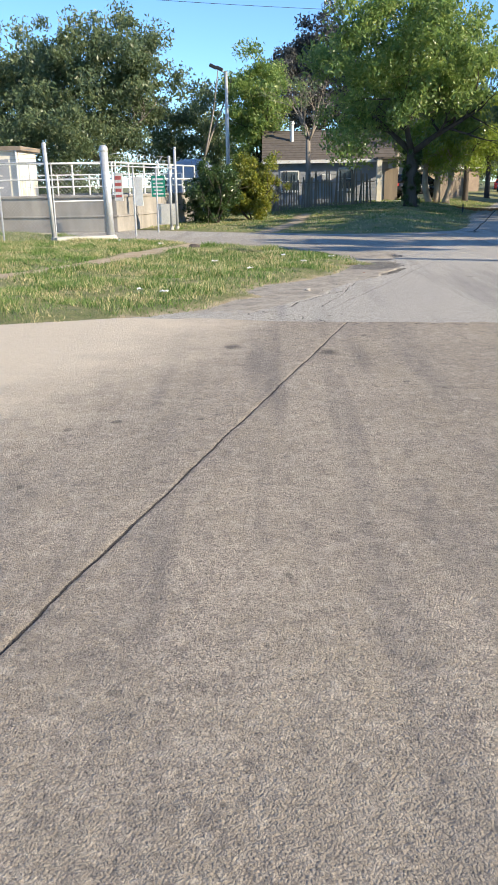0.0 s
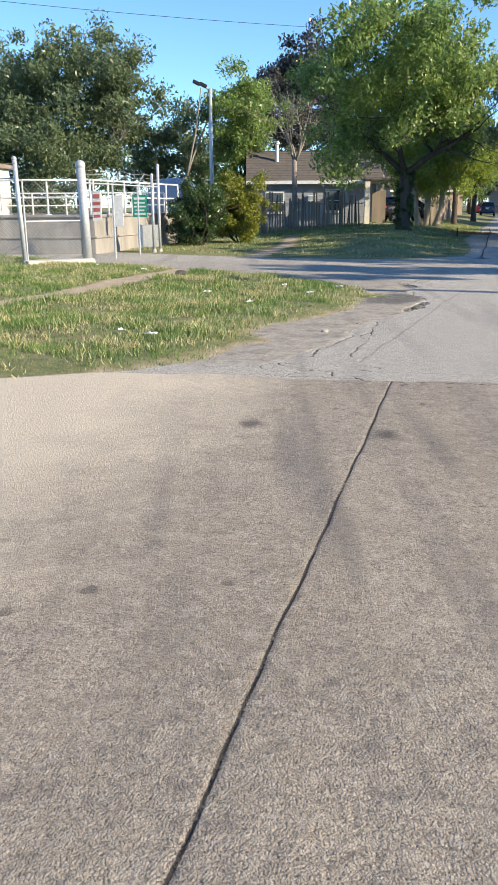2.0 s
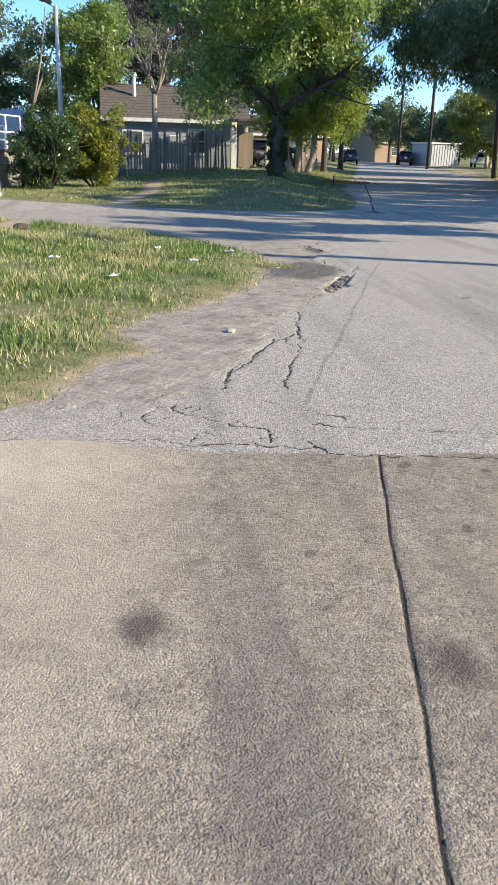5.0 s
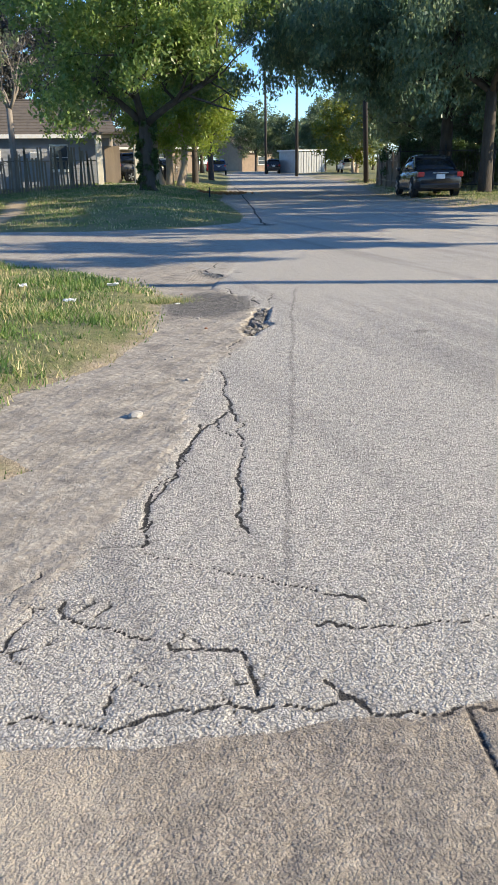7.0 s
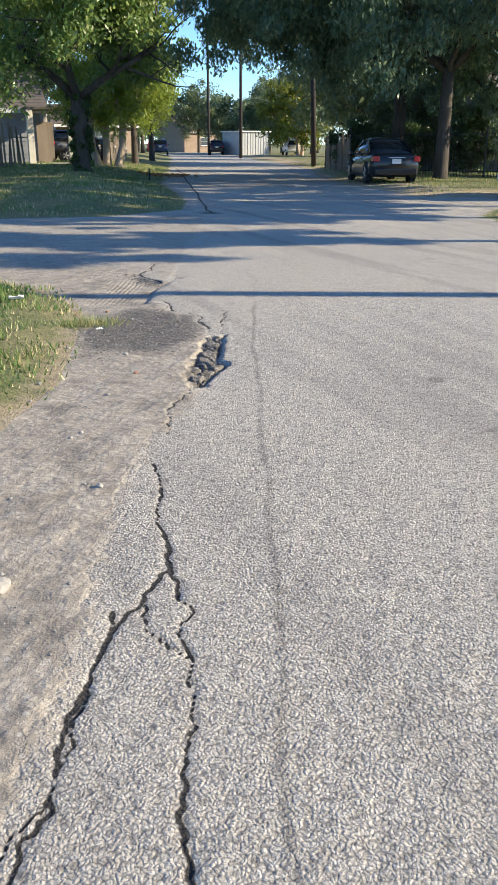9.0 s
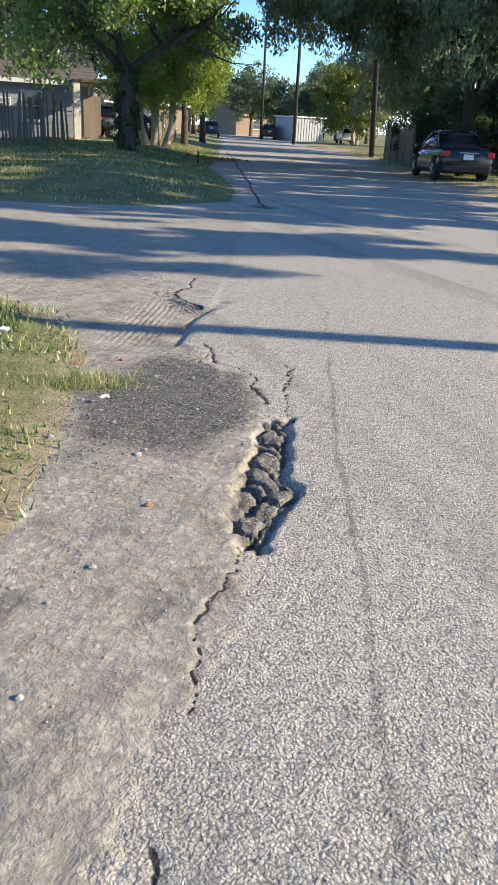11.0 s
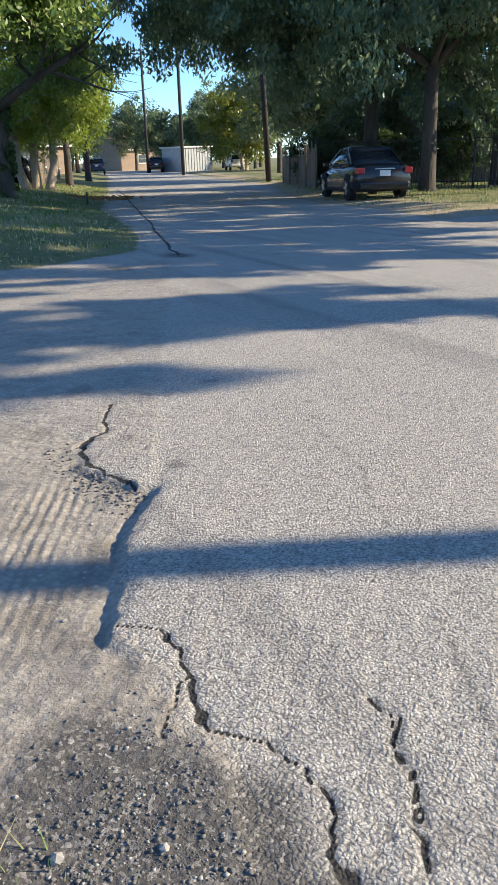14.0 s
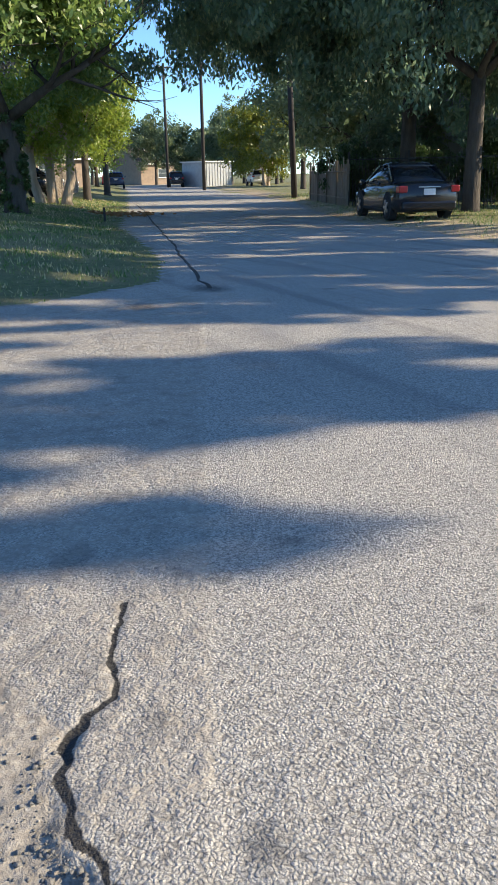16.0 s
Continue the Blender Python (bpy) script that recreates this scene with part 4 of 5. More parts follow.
for x, y in ((0.55, 15.4), (-0.6, 12.2), (-1.0, 12.5), (1.2, 18.0), (-0.2, 17.2), (-2.0, 22.6), (2.2, 17.8), (1.6, 16.9), (-3.4, 24.2)):
    litter(x, y, 0.13, 0.09)
litter(2.66, 16.55, 0.05, 0.035)
bm = bmesh.new()
for _ in range(170):
    x, y = rng.normal(12.3, 0.6), rng.normal(47.0, 0.8)
    box(bm, -0.06, 0.06, -0.04, 0.04, 0, 0.012, m=pose(x, y, ground_z(x, y) + 0.03 + 0.05 * rng.random(), rng.uniform(-40, 40), rng.uniform(-40, 40), rng.random() * 360))
tagged(part("leaf_heap", bm, DEAD_LEAF), "heap of fallen brown leaves on the verge", "leaves", kind="stuff")


# ---- poles, lamp and wires ----
def utility_pole(x, y, h, r, label, arms=1, lean=(0, 0)):
    ob = thing("utility_pole", label, "utility pole", (x, y, ground_z(x, y) - 0.2), group="poles along the street")
    part("shaft", pipe([(0, 0, 0), (lean[0] * 0.5, lean[1] * 0.5, h / 2), (lean[0], lean[1], h)], [r, r * 0.9, r * 0.75], 12), POLE_WOOD, ob, smooth=True)
    for k in range(arms):
        part("crossarm", boxed(-1.1 + lean[0], 1.1 + lean[0], -0.05 + lean[1], 0.05 + lean[1], h - 0.5 - k * 0.9, h - 0.38 - k * 0.9, 0.01), POLE_WOOD, ob)
        for j in (-0.95, -0.4, 0.4, 0.95):
            part("insulator", pipe([(lean[0] + j, lean[1], h - 0.38 - k * 0.9), (lean[0] + j, lean[1], h - 0.22 - k * 0.9)], [0.045, 0.03], 8), GALV, ob)
    return ob


utility_pole(25.5, 58.4, 10.5, 0.17, "dark creosoted utility pole on the verge", lean=(-0.5, 0))
utility_pole(33.2, 90, 12.0, 0.17, "dark wooden utility pole down the street")
utility_pole(37.7, 112, 13.5, 0.17, "dark wooden utility pole down the street")
utility_pole(33.5, 124, 11.0, 0.17, "dark wooden utility pole down the street")
utility_pole(41.0, 150, 11.0, 0.17, "dark wooden utility pole down the street")
utility_pole(15.2, 13.18, 7.6, 0.16, "wooden utility pole whose shadow crosses the road", arms=0)
tower = thing("pylon", "grey lattice mast above the trees", "mast", (11.5, 92, 0))
for sx in (-0.5, 0.5):
    for sy in (-0.5, 0.5):
        part("leg", pipe([(sx * 1.6, sy * 1.6, 0), (sx, sy, 19), (sx, sy, 23)], 0.09, 6), GALV, tower)
for k in range(12):
    z0, w = 12 + k * 0.9, 0.55
    s = 1 if k % 2 else -1
    part("brace", pipe([(-w * s, -w, z0), (w * s, -w, z0 + 0.9)], 0.05, 5), GALV, tower)


def cable(pts, sag, label, r=0.009):
    a, b = Vector(pts[0]), Vector(pts[1])
    line = [a.lerp(b, k / 16) - Vector((0, 0, sag * 4 * (k / 16) * (1 - k / 16))) for k in range(17)]
    ob = part("overhead_cable", pipe([tuple(p) for p in line], r, 5), CABLE)
    tagged(ob, label, "cable", "overhead cables")


cable([(25.0, 58.4, 9.9), (33.2, 90, 11.5)], 0.5, "black overhead cable between poles")
cable([(33.2, 90, 11.4), (37.7, 112, 13.0)], 0.4, "black overhead cable between poles")
cable([(25.0, 58.4, 9.5), (34, 118, 10.5)], 0.8, "black overhead cable between poles")
cable([(-24, 50, 13.2), (9.5, 60, 12.2)], 0.3, "thin black cable across the sky", 0.014)

lamp = thing("street_lamp", "grey steel lamp post with a twin floodlight head", "street lamp", (-1.5, 49.4, ground_z(-1.5, 49.4)))
part("post", pipe([(0, 0, 0), (0, 0, 4), (0, 0, 7.5)], [0.13, 0.11, 0.08], 12), GALV, lamp, smooth=True)
part("arm", pipe([(0.02, 0, 7.3), (-0.2, 0, 7.55), (-0.55, 0, 7.75)], 0.04, 8), GALV, lamp)
for k, dx in enumerate((-0.72, -0.36)):
    part("floodlight", boxed(-0.2, 0.2, -0.15, 0.15, -0.09, 0.09, 0.03, m=pose(dx, 0, 7.78 - 0.12 * k, 0, 25, 0)), IRON, lamp)

# ---- the tank with its railing and fences ----
TA, TB, TC = (-14.0, 31.3), (-4.6, 30.6), (-2.4, 38.8)


def wall_run(name, a, b, z0, z1, thick, material, parent, panel=None):
    length = math.hypot(b[0] - a[0], b[1] - a[1])
    m = pose(a[0], a[1], 0, 0, 0, math.degrees(math.atan2(b[1] - a[1], b[0] - a[0])))
    n = max(1, round(length / panel)) if panel else 1
    for i in range(n):
        u0, u1 = length * i / n, length * (i + 1) / n
        part(name, boxed(u0 + 0.006, u1 - 0.006, 0, thick, z0, z1, 0.012, m=m), material, parent)
    return m, length


tank = thing("tank", "low weathered concrete tank wall with a broad coping", "tank", (0, 0, 0))
for a, b in ((TA, TB), (TB, TC)):
    m, length = wall_run("wall_panel", a, b, -0.1, 1.2, 0.25, TANK, tank, 2.2)
    part("coping", boxed(-0.05, length + 0.05, -0.06, 0.3, 1.2, 1.29, 0.015, m=m), TANK, tank)
    part("ledge", boxed(0, length, -0.05, 0.0, 0.52, 0.58, 0.01, m=m), TANK, tank)
part("back_wall", boxed(-14, -2.6, 46.8, 47.05, -0.1, 1.25, 0.02), TANK, tank)
part("deck", boxed(-14, -4.2, 33.0, 46.5, 0.9, 1.05), TANK, tank)


def railing(a, b, z0, label):
    length = math.hypot(b[0] - a[0], b[1] - a[1])
    ob = thing("railing", label, "railing", (a[0], a[1], z0), math.degrees(math.atan2(b[1] - a[1], b[0] - a[0])), group="white railings on the tank")
    n = round(length / 1.5)
    for i in range(n + 1):
        u = length * i / n
        part("post", pipe([(u, 0.1, 0), (u, 0.1, 1.1)], 0.035, 8), WHITE_PIPE, ob)
        part("foot_plate", boxed(u - 0.08, u + 0.08, 0.03, 0.17, 0, 0.015), WHITE_PIPE, ob)
    for z in (0.55, 1.1):
        part("rail", pipe([(0, 0.1, z), (length, 0.1, z)], 0.03, 8), WHITE_PIPE, ob)


railing(TA, TB, 1.29, "white painted pipe railing on the tank wall")
railing(TB, TC, 1.29, "white painted pipe railing on the tank wall")
railing((-14, 41), (-3.5, 43), 1.05, "white painted pipe railing across the tank")
dome = thing("dome_tank", "low grey domed tank beyond the railing", "tank", (-3.3, 46, 0))
bm = bmesh.new()
prof = [(1.3, 0), (1.3, 2.2), (1.2, 2.5), (0.9, 2.75), (0.5, 2.88), (0.02, 2.92)]
loft(bm, [[(r * math.cos(k * math.tau / 24), r * math.sin(k * math.tau / 24), z) for k in range(24)] for r, z in prof])
part("shell", bm, DOME, dome, smooth=True)
for k in range(6):
    a = k * math.tau / 6
    part("rib", pipe([(1.32 * math.cos(a), 1.32 * math.sin(a), 0), (1.32 * math.cos(a), 1.32 * math.sin(a), 2.25), (0.5 * math.cos(a), 0.5 * math.sin(a), 2.92)], 0.03, 5), GALV, dome)
shed = thing("pump_house", "small cream flat-roofed building by the tank", "building", (-13.6, 41.5, 0))
part("wall", boxed(-2.5, 2.4, 0, 3, 0, 3.3, 0.02), CREAM, shed)
part("roof", boxed(-2.7, 2.6, -0.2, 3.2, 3.3, 3.5, 0.02), BOARD, shed)
dr = part("door", boxed(1.0, 1.9, -0.05, 0, 1.0, 2.9, 0.01), GREY_SIDING, shed)
part("handle", boxed(1.08, 1.14, -0.1, -0.05, 1.9, 2.05, 0.005), GALV, dr)
part("downpipe", pipe([(2.3, -0.08, 0), (2.3, -0.08, 3.3)], 0.06, 8), TRIM, shed)


def mesh_fence(a, b, h, label, posts, wires=3, rail=True):
    """Chain link: real crossing wires, in one net."""
    length = math.hypot(b[0] - a[0], b[1] - a[1])
    ob = thing("chain_link_fence", label, "fence", (a[0], a[1], ground_z(*a) - 0.05), math.degrees(math.atan2(b[1] - a[1], b[0] - a[0])), group="chain link fences")
    v, f = [], []
    gap, r = 0.11, 0.0035

    def strip(p, q):
        k = len(v)
        v.extend([(p[0] - r, 0, p[1]), (p[0] + r, 0.004, p[1]), (q[0] + r, 0.004, q[1]), (q[0] - r, 0, q[1])])
        f.append((k, k + 1, k + 2, k + 3))

    n = int((length + h) / gap)
    for i in range(n):
        u = -h + i * gap
        lo, hi = max(0, -u), min(h, length - u)
        if hi > lo:
            strip((u + lo, lo + 0.08), (u + hi, hi + 0.08))
            strip((u + lo, h - lo + 0.08), (u + hi, h - hi + 0.08))
    net = mesh_np("mesh", np.array(v), np.array(f), WIRE)
    net.parent = ob
    net["kind"] = "stuff"
    for u in posts:
        part("post", pipe([(u, 0.04, -0.1), (u, 0.04, h + 0.1), (u, 0.04, h + 0.14)], [0.03, 0.03, 0.015], 8), GALV, ob)
        part("barb_arm", pipe([(u, 0.04, h + 0.1), (u + 0.05, -0.2, h + 0.45)], 0.018, 6), GALV, ob)
    if rail:
        part("top_rail", pipe([(0, 0.04, h + 0.08), (length, 0.04, h + 0.08)], 0.02, 8), GALV, ob)
    for k in range(wires):
        pts = [(length * j / 10, 0.0 - 0.06 * k, h + 0.2 + 0.11 * k - 0.03 * math.sin(j * 2.2 + k)) for j in range(11)]
        part("barbed_wire", pipe(pts, 0.007, 4), WIRE, ob)
    return ob


def gate_post(x, y, h, r, label, lean=(0, 0)):
    ob = thing("gate_post", label, "post", (x, y, ground_z(x, y) - 0.05), group="gate posts")
    part("shaft", pipe([(0, 0, 0), (lean[0], lean[1], h)], r, 14), GALV, ob, smooth=True)
    bm = bmesh.new()
    bmesh.ops.create_uvsphere(bm, u_segments=14, v_segments=8, radius=r * 1.12)
    bmesh.ops.translate(bm, vec=(lean[0], lean[1], h), verts=bm.verts)
    part("cap", bm, GALV, ob, smooth=True)
    part("collar", pipe([(0, 0, 0.0), (0, 0, 0.16)], [r * 1.9, r * 1.3], 12), SLABC, ob, "pale concrete footing")
    return ob


gate_post(-5.46, 24.9, 2.75, 0.06, "slim galvanised gate post", (-0.08, 0))
gate_post(-3.96, 25.85, 2.62, 0.125, "thick galvanised gate post with a domed cap", (-0.06, 0))
part_ob = part("gate_slab", boxed(-0.9, 0.9, -0.28, 0.28, -0.1, 0.16, 0.02, m=pose(-4.7, 25.35, 0, 0, 0, 32)), SLABC)
tagged(part_ob, "pale concrete plinth between the gate posts", "plinth")
mesh_fence((-16, 25.4), (-5.5, 24.95), 2.2, "galvanised chain link fence with barbed wire", (0, 3, 6, 9))
mesh_fence((-3.95, 25.9), (-2.5, 31.7), 2.1, "galvanised chain link fence along the side street", (2.0, 4.0))
gate = thing("chain_link_gate", "open galvanised chain link gate leaf", "gate", (-5.4, 24.95, 0.12), 33)
for p, q in (((0, 0, 0), (1.6, 0, 0)), ((0, 0, 2.1), (1.6, 0, 2.1)), ((0, 0, 0), (0, 0, 2.1)), ((1.6, 0, 0), (1.6, 0, 2.1)), ((0, 0, 1.05), (1.6, 0, 1.05))):
    part("gate_bar", pipe([p, q], 0.022, 8), GALV, gate)
bm = bmesh.new()
for k in range(34):
    u = -2.1 + k * 0.11
    lo, hi = max(0, -u), min(2.1, 1.6 - u)
    if hi > lo:
        tube(bm, [(u + lo, 0, lo), (u + hi, 0, hi)], 0.003, 3)
        tube(bm, [(u + lo, 0.006, 2.1 - lo), (u + hi, 0.006, 2.1 - hi)], 0.003, 3)
part("mesh", bm, WIRE, gate)["kind"] = "stuff"
for x, y, h in ((-2.55, 31.6, 2.9), (-2.75, 31.5, 2.6)):
    gate_post(x, y, h, 0.05, "dark slim fence post beside the signs")


def sign(x, y, z, w, h, face, bars, label, turn=-8):
    ob = thing("sign", label, "sign", (x, y, z), turn, group="signs on the fence")
    part("plate", boxed(-w / 2, w / 2, -0.012, 0.012, -h / 2, h / 2, 0.004), face, ob)
    for k, (m, bw, bz, bh) in enumerate(bars):
        part("print_bar", boxed(-bw / 2, bw / 2, -0.018, -0.012, bz - bh / 2, bz + bh / 2), m, ob)
    part("bracket", boxed(-0.05, 0.05, 0.012, 0.1, -0.03, 0.03), GALV, ob)


sign(-3.12, 31.0, 1.55, 0.5, 0.72, SIGN_GREEN, [(SIGN_WHITE, 0.4, 0.24, 0.07), (SIGN_WHITE, 0.36, 0.1, 0.05), (SIGN_WHITE, 0.4, -0.02, 0.05), (SIGN_WHITE, 0.3, -0.14, 0.05), (SIGN_WHITE, 0.38, -0.26, 0.05)],
     "green sign with rows of white print on the fence")
sign(-3.62, 29.4, 1.4, 0.36, 0.95, SIGN_WHITE, [], "blank weathered white sign on the fence")
sign(-3.95, 27.6, 1.55, 0.28, 0.85, SIGN_WHITE, [(SIGN_RED, 0.2, 0.28, 0.12), (SIGN_RED, 0.22, 0.08, 0.1), (SIGN_RED, 0.2, -0.1, 0.1), (SIGN_RED, 0.2, -0.28, 0.08)], "white sign with red print on the fence")
sign(-2.95, 31.9, 0.55, 0.8, 0.75, SIGN_WHITE, [], "pale blank board leaning on the fence")


# ---- houses ----
def gable_house(x, y, turn, w, d, eave, ridge, wall, label, wins=(), porch=None, kind_roof=SHINGLE, over=0.45):
    """A gabled house: its front looks to its own -y, the ridge runs along x."""
    base = ground_z(x, y) - 0.1
    ob = thing("house", label, "house", (x, y, base), turn)
    bm = bmesh.new()
    loft(bm, [[(s * w / 2, 0, 0), (s * w / 2, 0, eave), (s * w / 2, d / 2, ridge - 0.12), (s * w / 2, d, eave), (s * w / 2, d, 0)] for s in (-1, 1)])
    body = part("wall", bm, wall, ob)
    n = int(eave / 0.22)
    bm = bmesh.new()
    for k in range(n):
        box(bm, -w / 2 - 0.01, w / 2 + 0.01, -0.022, 0, k * 0.22 + 0.01, k * 0.22 + 0.2)
    part("cladding", bm, wall, body)["kind"] = "stuff"
    rise_, run = ridge - eave, d / 2
    drop = over * rise_ / run
    for s in (0, 1):
        y0, y1 = (-over, d / 2) if s == 0 else (d + over, d / 2)
        courses, top = 12, []
        for k in range(courses):
            for q, lift in ((k / courses, 0.10), ((k + 1) / courses, 0.07)):
                top.append((y0 + (y1 - y0) * q, eave - drop + (rise_ + drop) * q + lift))
        prof = [(y0, eave - drop)] + top + [(y1, ridge)]
        bm = loft(bmesh.new(), [[(sx, yy, zz) for yy, zz in prof] for sx in (-w / 2 - over, w / 2 + over)])
        part("roof", bm, kind_roof, ob)
    part("fascia", boxed(-w / 2 - over, w / 2 + over, -over - 0.03, -over, eave - drop - 0.12, eave - drop + 0.09, 0.005), TRIM, ob)
    part("ridge_cap", boxed(-w / 2 - over, w / 2 + over, d / 2 - 0.14, d / 2 + 0.14, ridge + 0.02, ridge + 0.1, 0.02), kind_roof, ob)
    vent = part("chimney", pipe([(-w * 0.3, d * 0.3, eave + rise_ * 0.5), (-w * 0.3, d * 0.3, ridge + 0.5)], 0.12, 10), TRIM, ob, "white vent pipe")
    part("cowl", pipe([(-w * 0.3, d * 0.3, ridge + 0.45), (-w * 0.3, d * 0.3, ridge + 0.65)], [0.2, 0.14], 10), TRIM, vent)
    for wx, wz, ww, wh in wins:
        fr = part("window", boxed(wx - ww / 2 - 0.07, wx + ww / 2 + 0.07, -0.08, -0.02, wz - wh / 2 - 0.07, wz + wh / 2 + 0.07, 0.01), TRIM, ob)
        for k in (-1, 1):
            part("pane", boxed(wx - ww / 2, wx + ww / 2, -0.1, -0.08, wz + k * wh / 4 - wh / 4 + 0.02, wz + k * wh / 4 + wh / 4 - 0.02), PANE, fr)
        part("sill", boxed(wx - ww / 2 - 0.12, wx + ww / 2 + 0.12, -0.16, -0.02, wz - wh / 2 - 0.13, wz - wh / 2 - 0.07), TRIM, fr)
    if porch:
        px0, px1, dep = porch
        part("porch_roof", boxed(px0, px1, -dep, -0.1, eave - 0.25, eave - 0.12, 0.02), kind_roof, ob)
        for px in (px0 + 0.15, px1 - 0.15):
            part("porch_post", boxed(px - 0.16, px + 0.16, -dep + 0.05, -dep + 0.37, 0, eave - 0.25, 0.015), CREAM, ob)
        part("porch_floor", boxed(px0, px1, -dep, 0, 0, 0.25, 0.02), SLABC, ob)
        part("door", boxed((px0 + px1) / 2 - 0.45, (px0 + px1) / 2 + 0.45, -0.07, -0.02, 0.25, 2.3, 0.01), BOARD, ob)
    return ob


gable_house(4.8, 58, 0, 8.0, 6.0, 3.1, 4.85, GREY_SIDING, "low grey house with a brown shingle roof behind a fence", [(1.2, 1.7, 0.9, 1.3), (-2.6, 1.6, 1.1, 1.2)], (3.0, 5.4, 2.2))
gable_house(35.0, 45.5, 16, 12, 8, 3.1, 5.4, GREY_SIDING, "grey house with a pale brown roof behind an iron fence", [(-3.6, 1.8, 1.4, 1.1), (0.5, 1.8, 1.2, 1.1)], (-1.8, 2.5, 2.0))
gable_house(50.5, 145, 16, 12, 8, 3.4, 5.6, SIDING, "distant tan house at the street's end", [(-2, 1.8, 1.5, 1.2), (2, 1.8, 1.5, 1.2)])
gable_house(21, 100, 16, 9, 7, 3.0, 4.8, SIDING, "distant low house among trees", [(0, 1.8, 1.4, 1.2)])
ac = thing("air_conditioner", "white window air conditioner on the house wall", "air conditioner", (4.65, 57.55, 1.75))
part("case", boxed(-0.3, 0.3, 0, 0.38, 0, 0.4, 0.02), TRIM, ac)
for k in range(6):
    part("louvre", boxed(-0.26, 0.26, -0.015, 0, 0.05 + k * 0.055, 0.075 + k * 0.055), GREY_SIDING, ac)

garage = thing("garage", "pale grey metal shed at the roadside", "shed", (43.2, 110, 0), 16)
part("wall", boxed(-2.2, 2.2, 0, 4, 0, 2.7, 0.02), worn("grey_sheet", (0.42, 0.44, 0.45), (0.33, 0.35, 0.36), 3, 0.6), garage)
part("roof", boxed(-2.4, 2.4, -0.2, 4.2, 2.7, 2.85, 0.02), TRIM, garage)
for k in range(11):
    part("rib", boxed(-2.1 + k * 0.42 - 0.03, -2.1 + k * 0.42 + 0.03, -0.04, 0, 0.02, 2.68), GREY_SIDING, garage)


def picket_fence(a, b, h, gap, w, material, label, iron=False):
    length = math.hypot(b[0] - a[0], b[1] - a[1])
    ob = thing("fence", label, "fence", (a[0], a[1], min(ground_z(*a), ground_z(*b)) - 0.03), math.degrees(math.atan2(b[1] - a[1], b[0] - a[0])))
    rr = np.random.default_rng(int(length * 100))
    n = int(length / gap)
    for z in ((0.25, h - 0.2) if iron else (0.35, h * 0.8)):
        part("rail", boxed(0, length, 0.0, 0.04, z - 0.02, z + 0.02), material, ob)
    for i in range(int(length / 2.4) + 1):
        part("post", boxed(i * 2.4 - 0.035, i * 2.4 + 0.035, -0.01, 0.06, -0.05, h + 0.08, 0.008), material, ob)
    meshes = []
    for k in range(5):
        hh = h * (1 if iron else 0.8 + 0.08 * k)
        bm = boxed(-w / 2, w / 2, -0.03, -0.005, 0.02, hh)
        for v in bm.verts:
            if v.co.z > hh - 0.01 and iron:
                v.co.x *= 0.2
        me = bpy.data.meshes.new("slat")
        bm.to_mesh(me)
        bm.free()
        me.materials.append(material)
        meshes.append(me)
    for i in range(n):
        s = new("slat", meshes[int(rr.integers(5))])
        s.parent = ob
        s.matrix_local = pose((i + 0.5) * gap, 0, 0, 0, 0 if iron else rr.normal() * 2.2, 0)


picket_fence((1.3, 50.0), (7.2, 52.0), 2.0, 0.16, 0.09, BOARD, "old uneven grey wooden picket fence before the house")
picket_fence((-1.0, 46), (1.3, 50.0), 1.5, 0.16, 0.09, BOARD, "old uneven grey wooden picket fence before the house")
picket_fence((20.9, 45.6), (24.4, 40.2), 1.95, 0.13, 0.02, IRON, "black iron railing fence behind the parked car", True)
picket_fence((24.4, 40.2), (28.5, 34.5), 1.95, 0.13, 0.02, IRON, "black iron railing fence behind the parked car", True)
picket_fence((20.9, 45.6), (24.5, 55.0), 1.7, 0.15, 0.1, BOARD, "dark wooden fence along the verge")
picket_fence((12.0, 56.5), (17.5, 74), 1.5, 0.18, 0.1, BOARD, "dark wooden fence along the far verge")
post = part("marker_post", boxed(-0.03, 0.03, -0.03, 0.03, -0.1, 0.42, 0.008), IRON)
post.matrix_world = pose(10.6, 43.2, ground_z(10.6, 43.2))
tagged(post, "short dark marker post at the verge's edge", "post")


# ---- vehicles: they head along their own +x ----
def wheel(parent, x, y, r, w):
    n = 20
    bm = bmesh.new()
    s = 1 if y > 0 else -1
    prof = [(r * 0.66, -w / 2), (r * 0.93, -w / 2), (r, -w * 0.3), (r, w * 0.3), (r * 0.93, w / 2), (r * 0.66, w / 2)]
    loft(bm, [[(x + q * math.cos(k * math.tau / n), y + o, r + q * math.sin(k * math.tau / n)) for k in range(n)] for q, o in prof])
    wh = part("wheel", bm, RUBBER, parent, smooth=True)
    bm = bmesh.new()
    tube(bm, [(x, y + s * (w / 2 - 0.04), r), (x, y + s * (w / 2 + 0.004), r)], [r * 0.62, r * 0.64], n)
    part("rim", bm, RUBBER, wh)
    bm = bmesh.new()
    for k in range(5):
        a = k * math.tau / 5
        box(bm, 0, r * 0.6, -0.02, 0.02, -0.035, 0.035, m=pose(x, y + s * (w / 2 + 0.012), r) @ Matrix.Rotation(a, 4, "Y"))
    tube(bm, [(x, y + s * (w / 2), r), (x, y + s * (w / 2 + 0.04), r)], r * 0.17, 10)
    part("spoke", bm, RIM, wh)


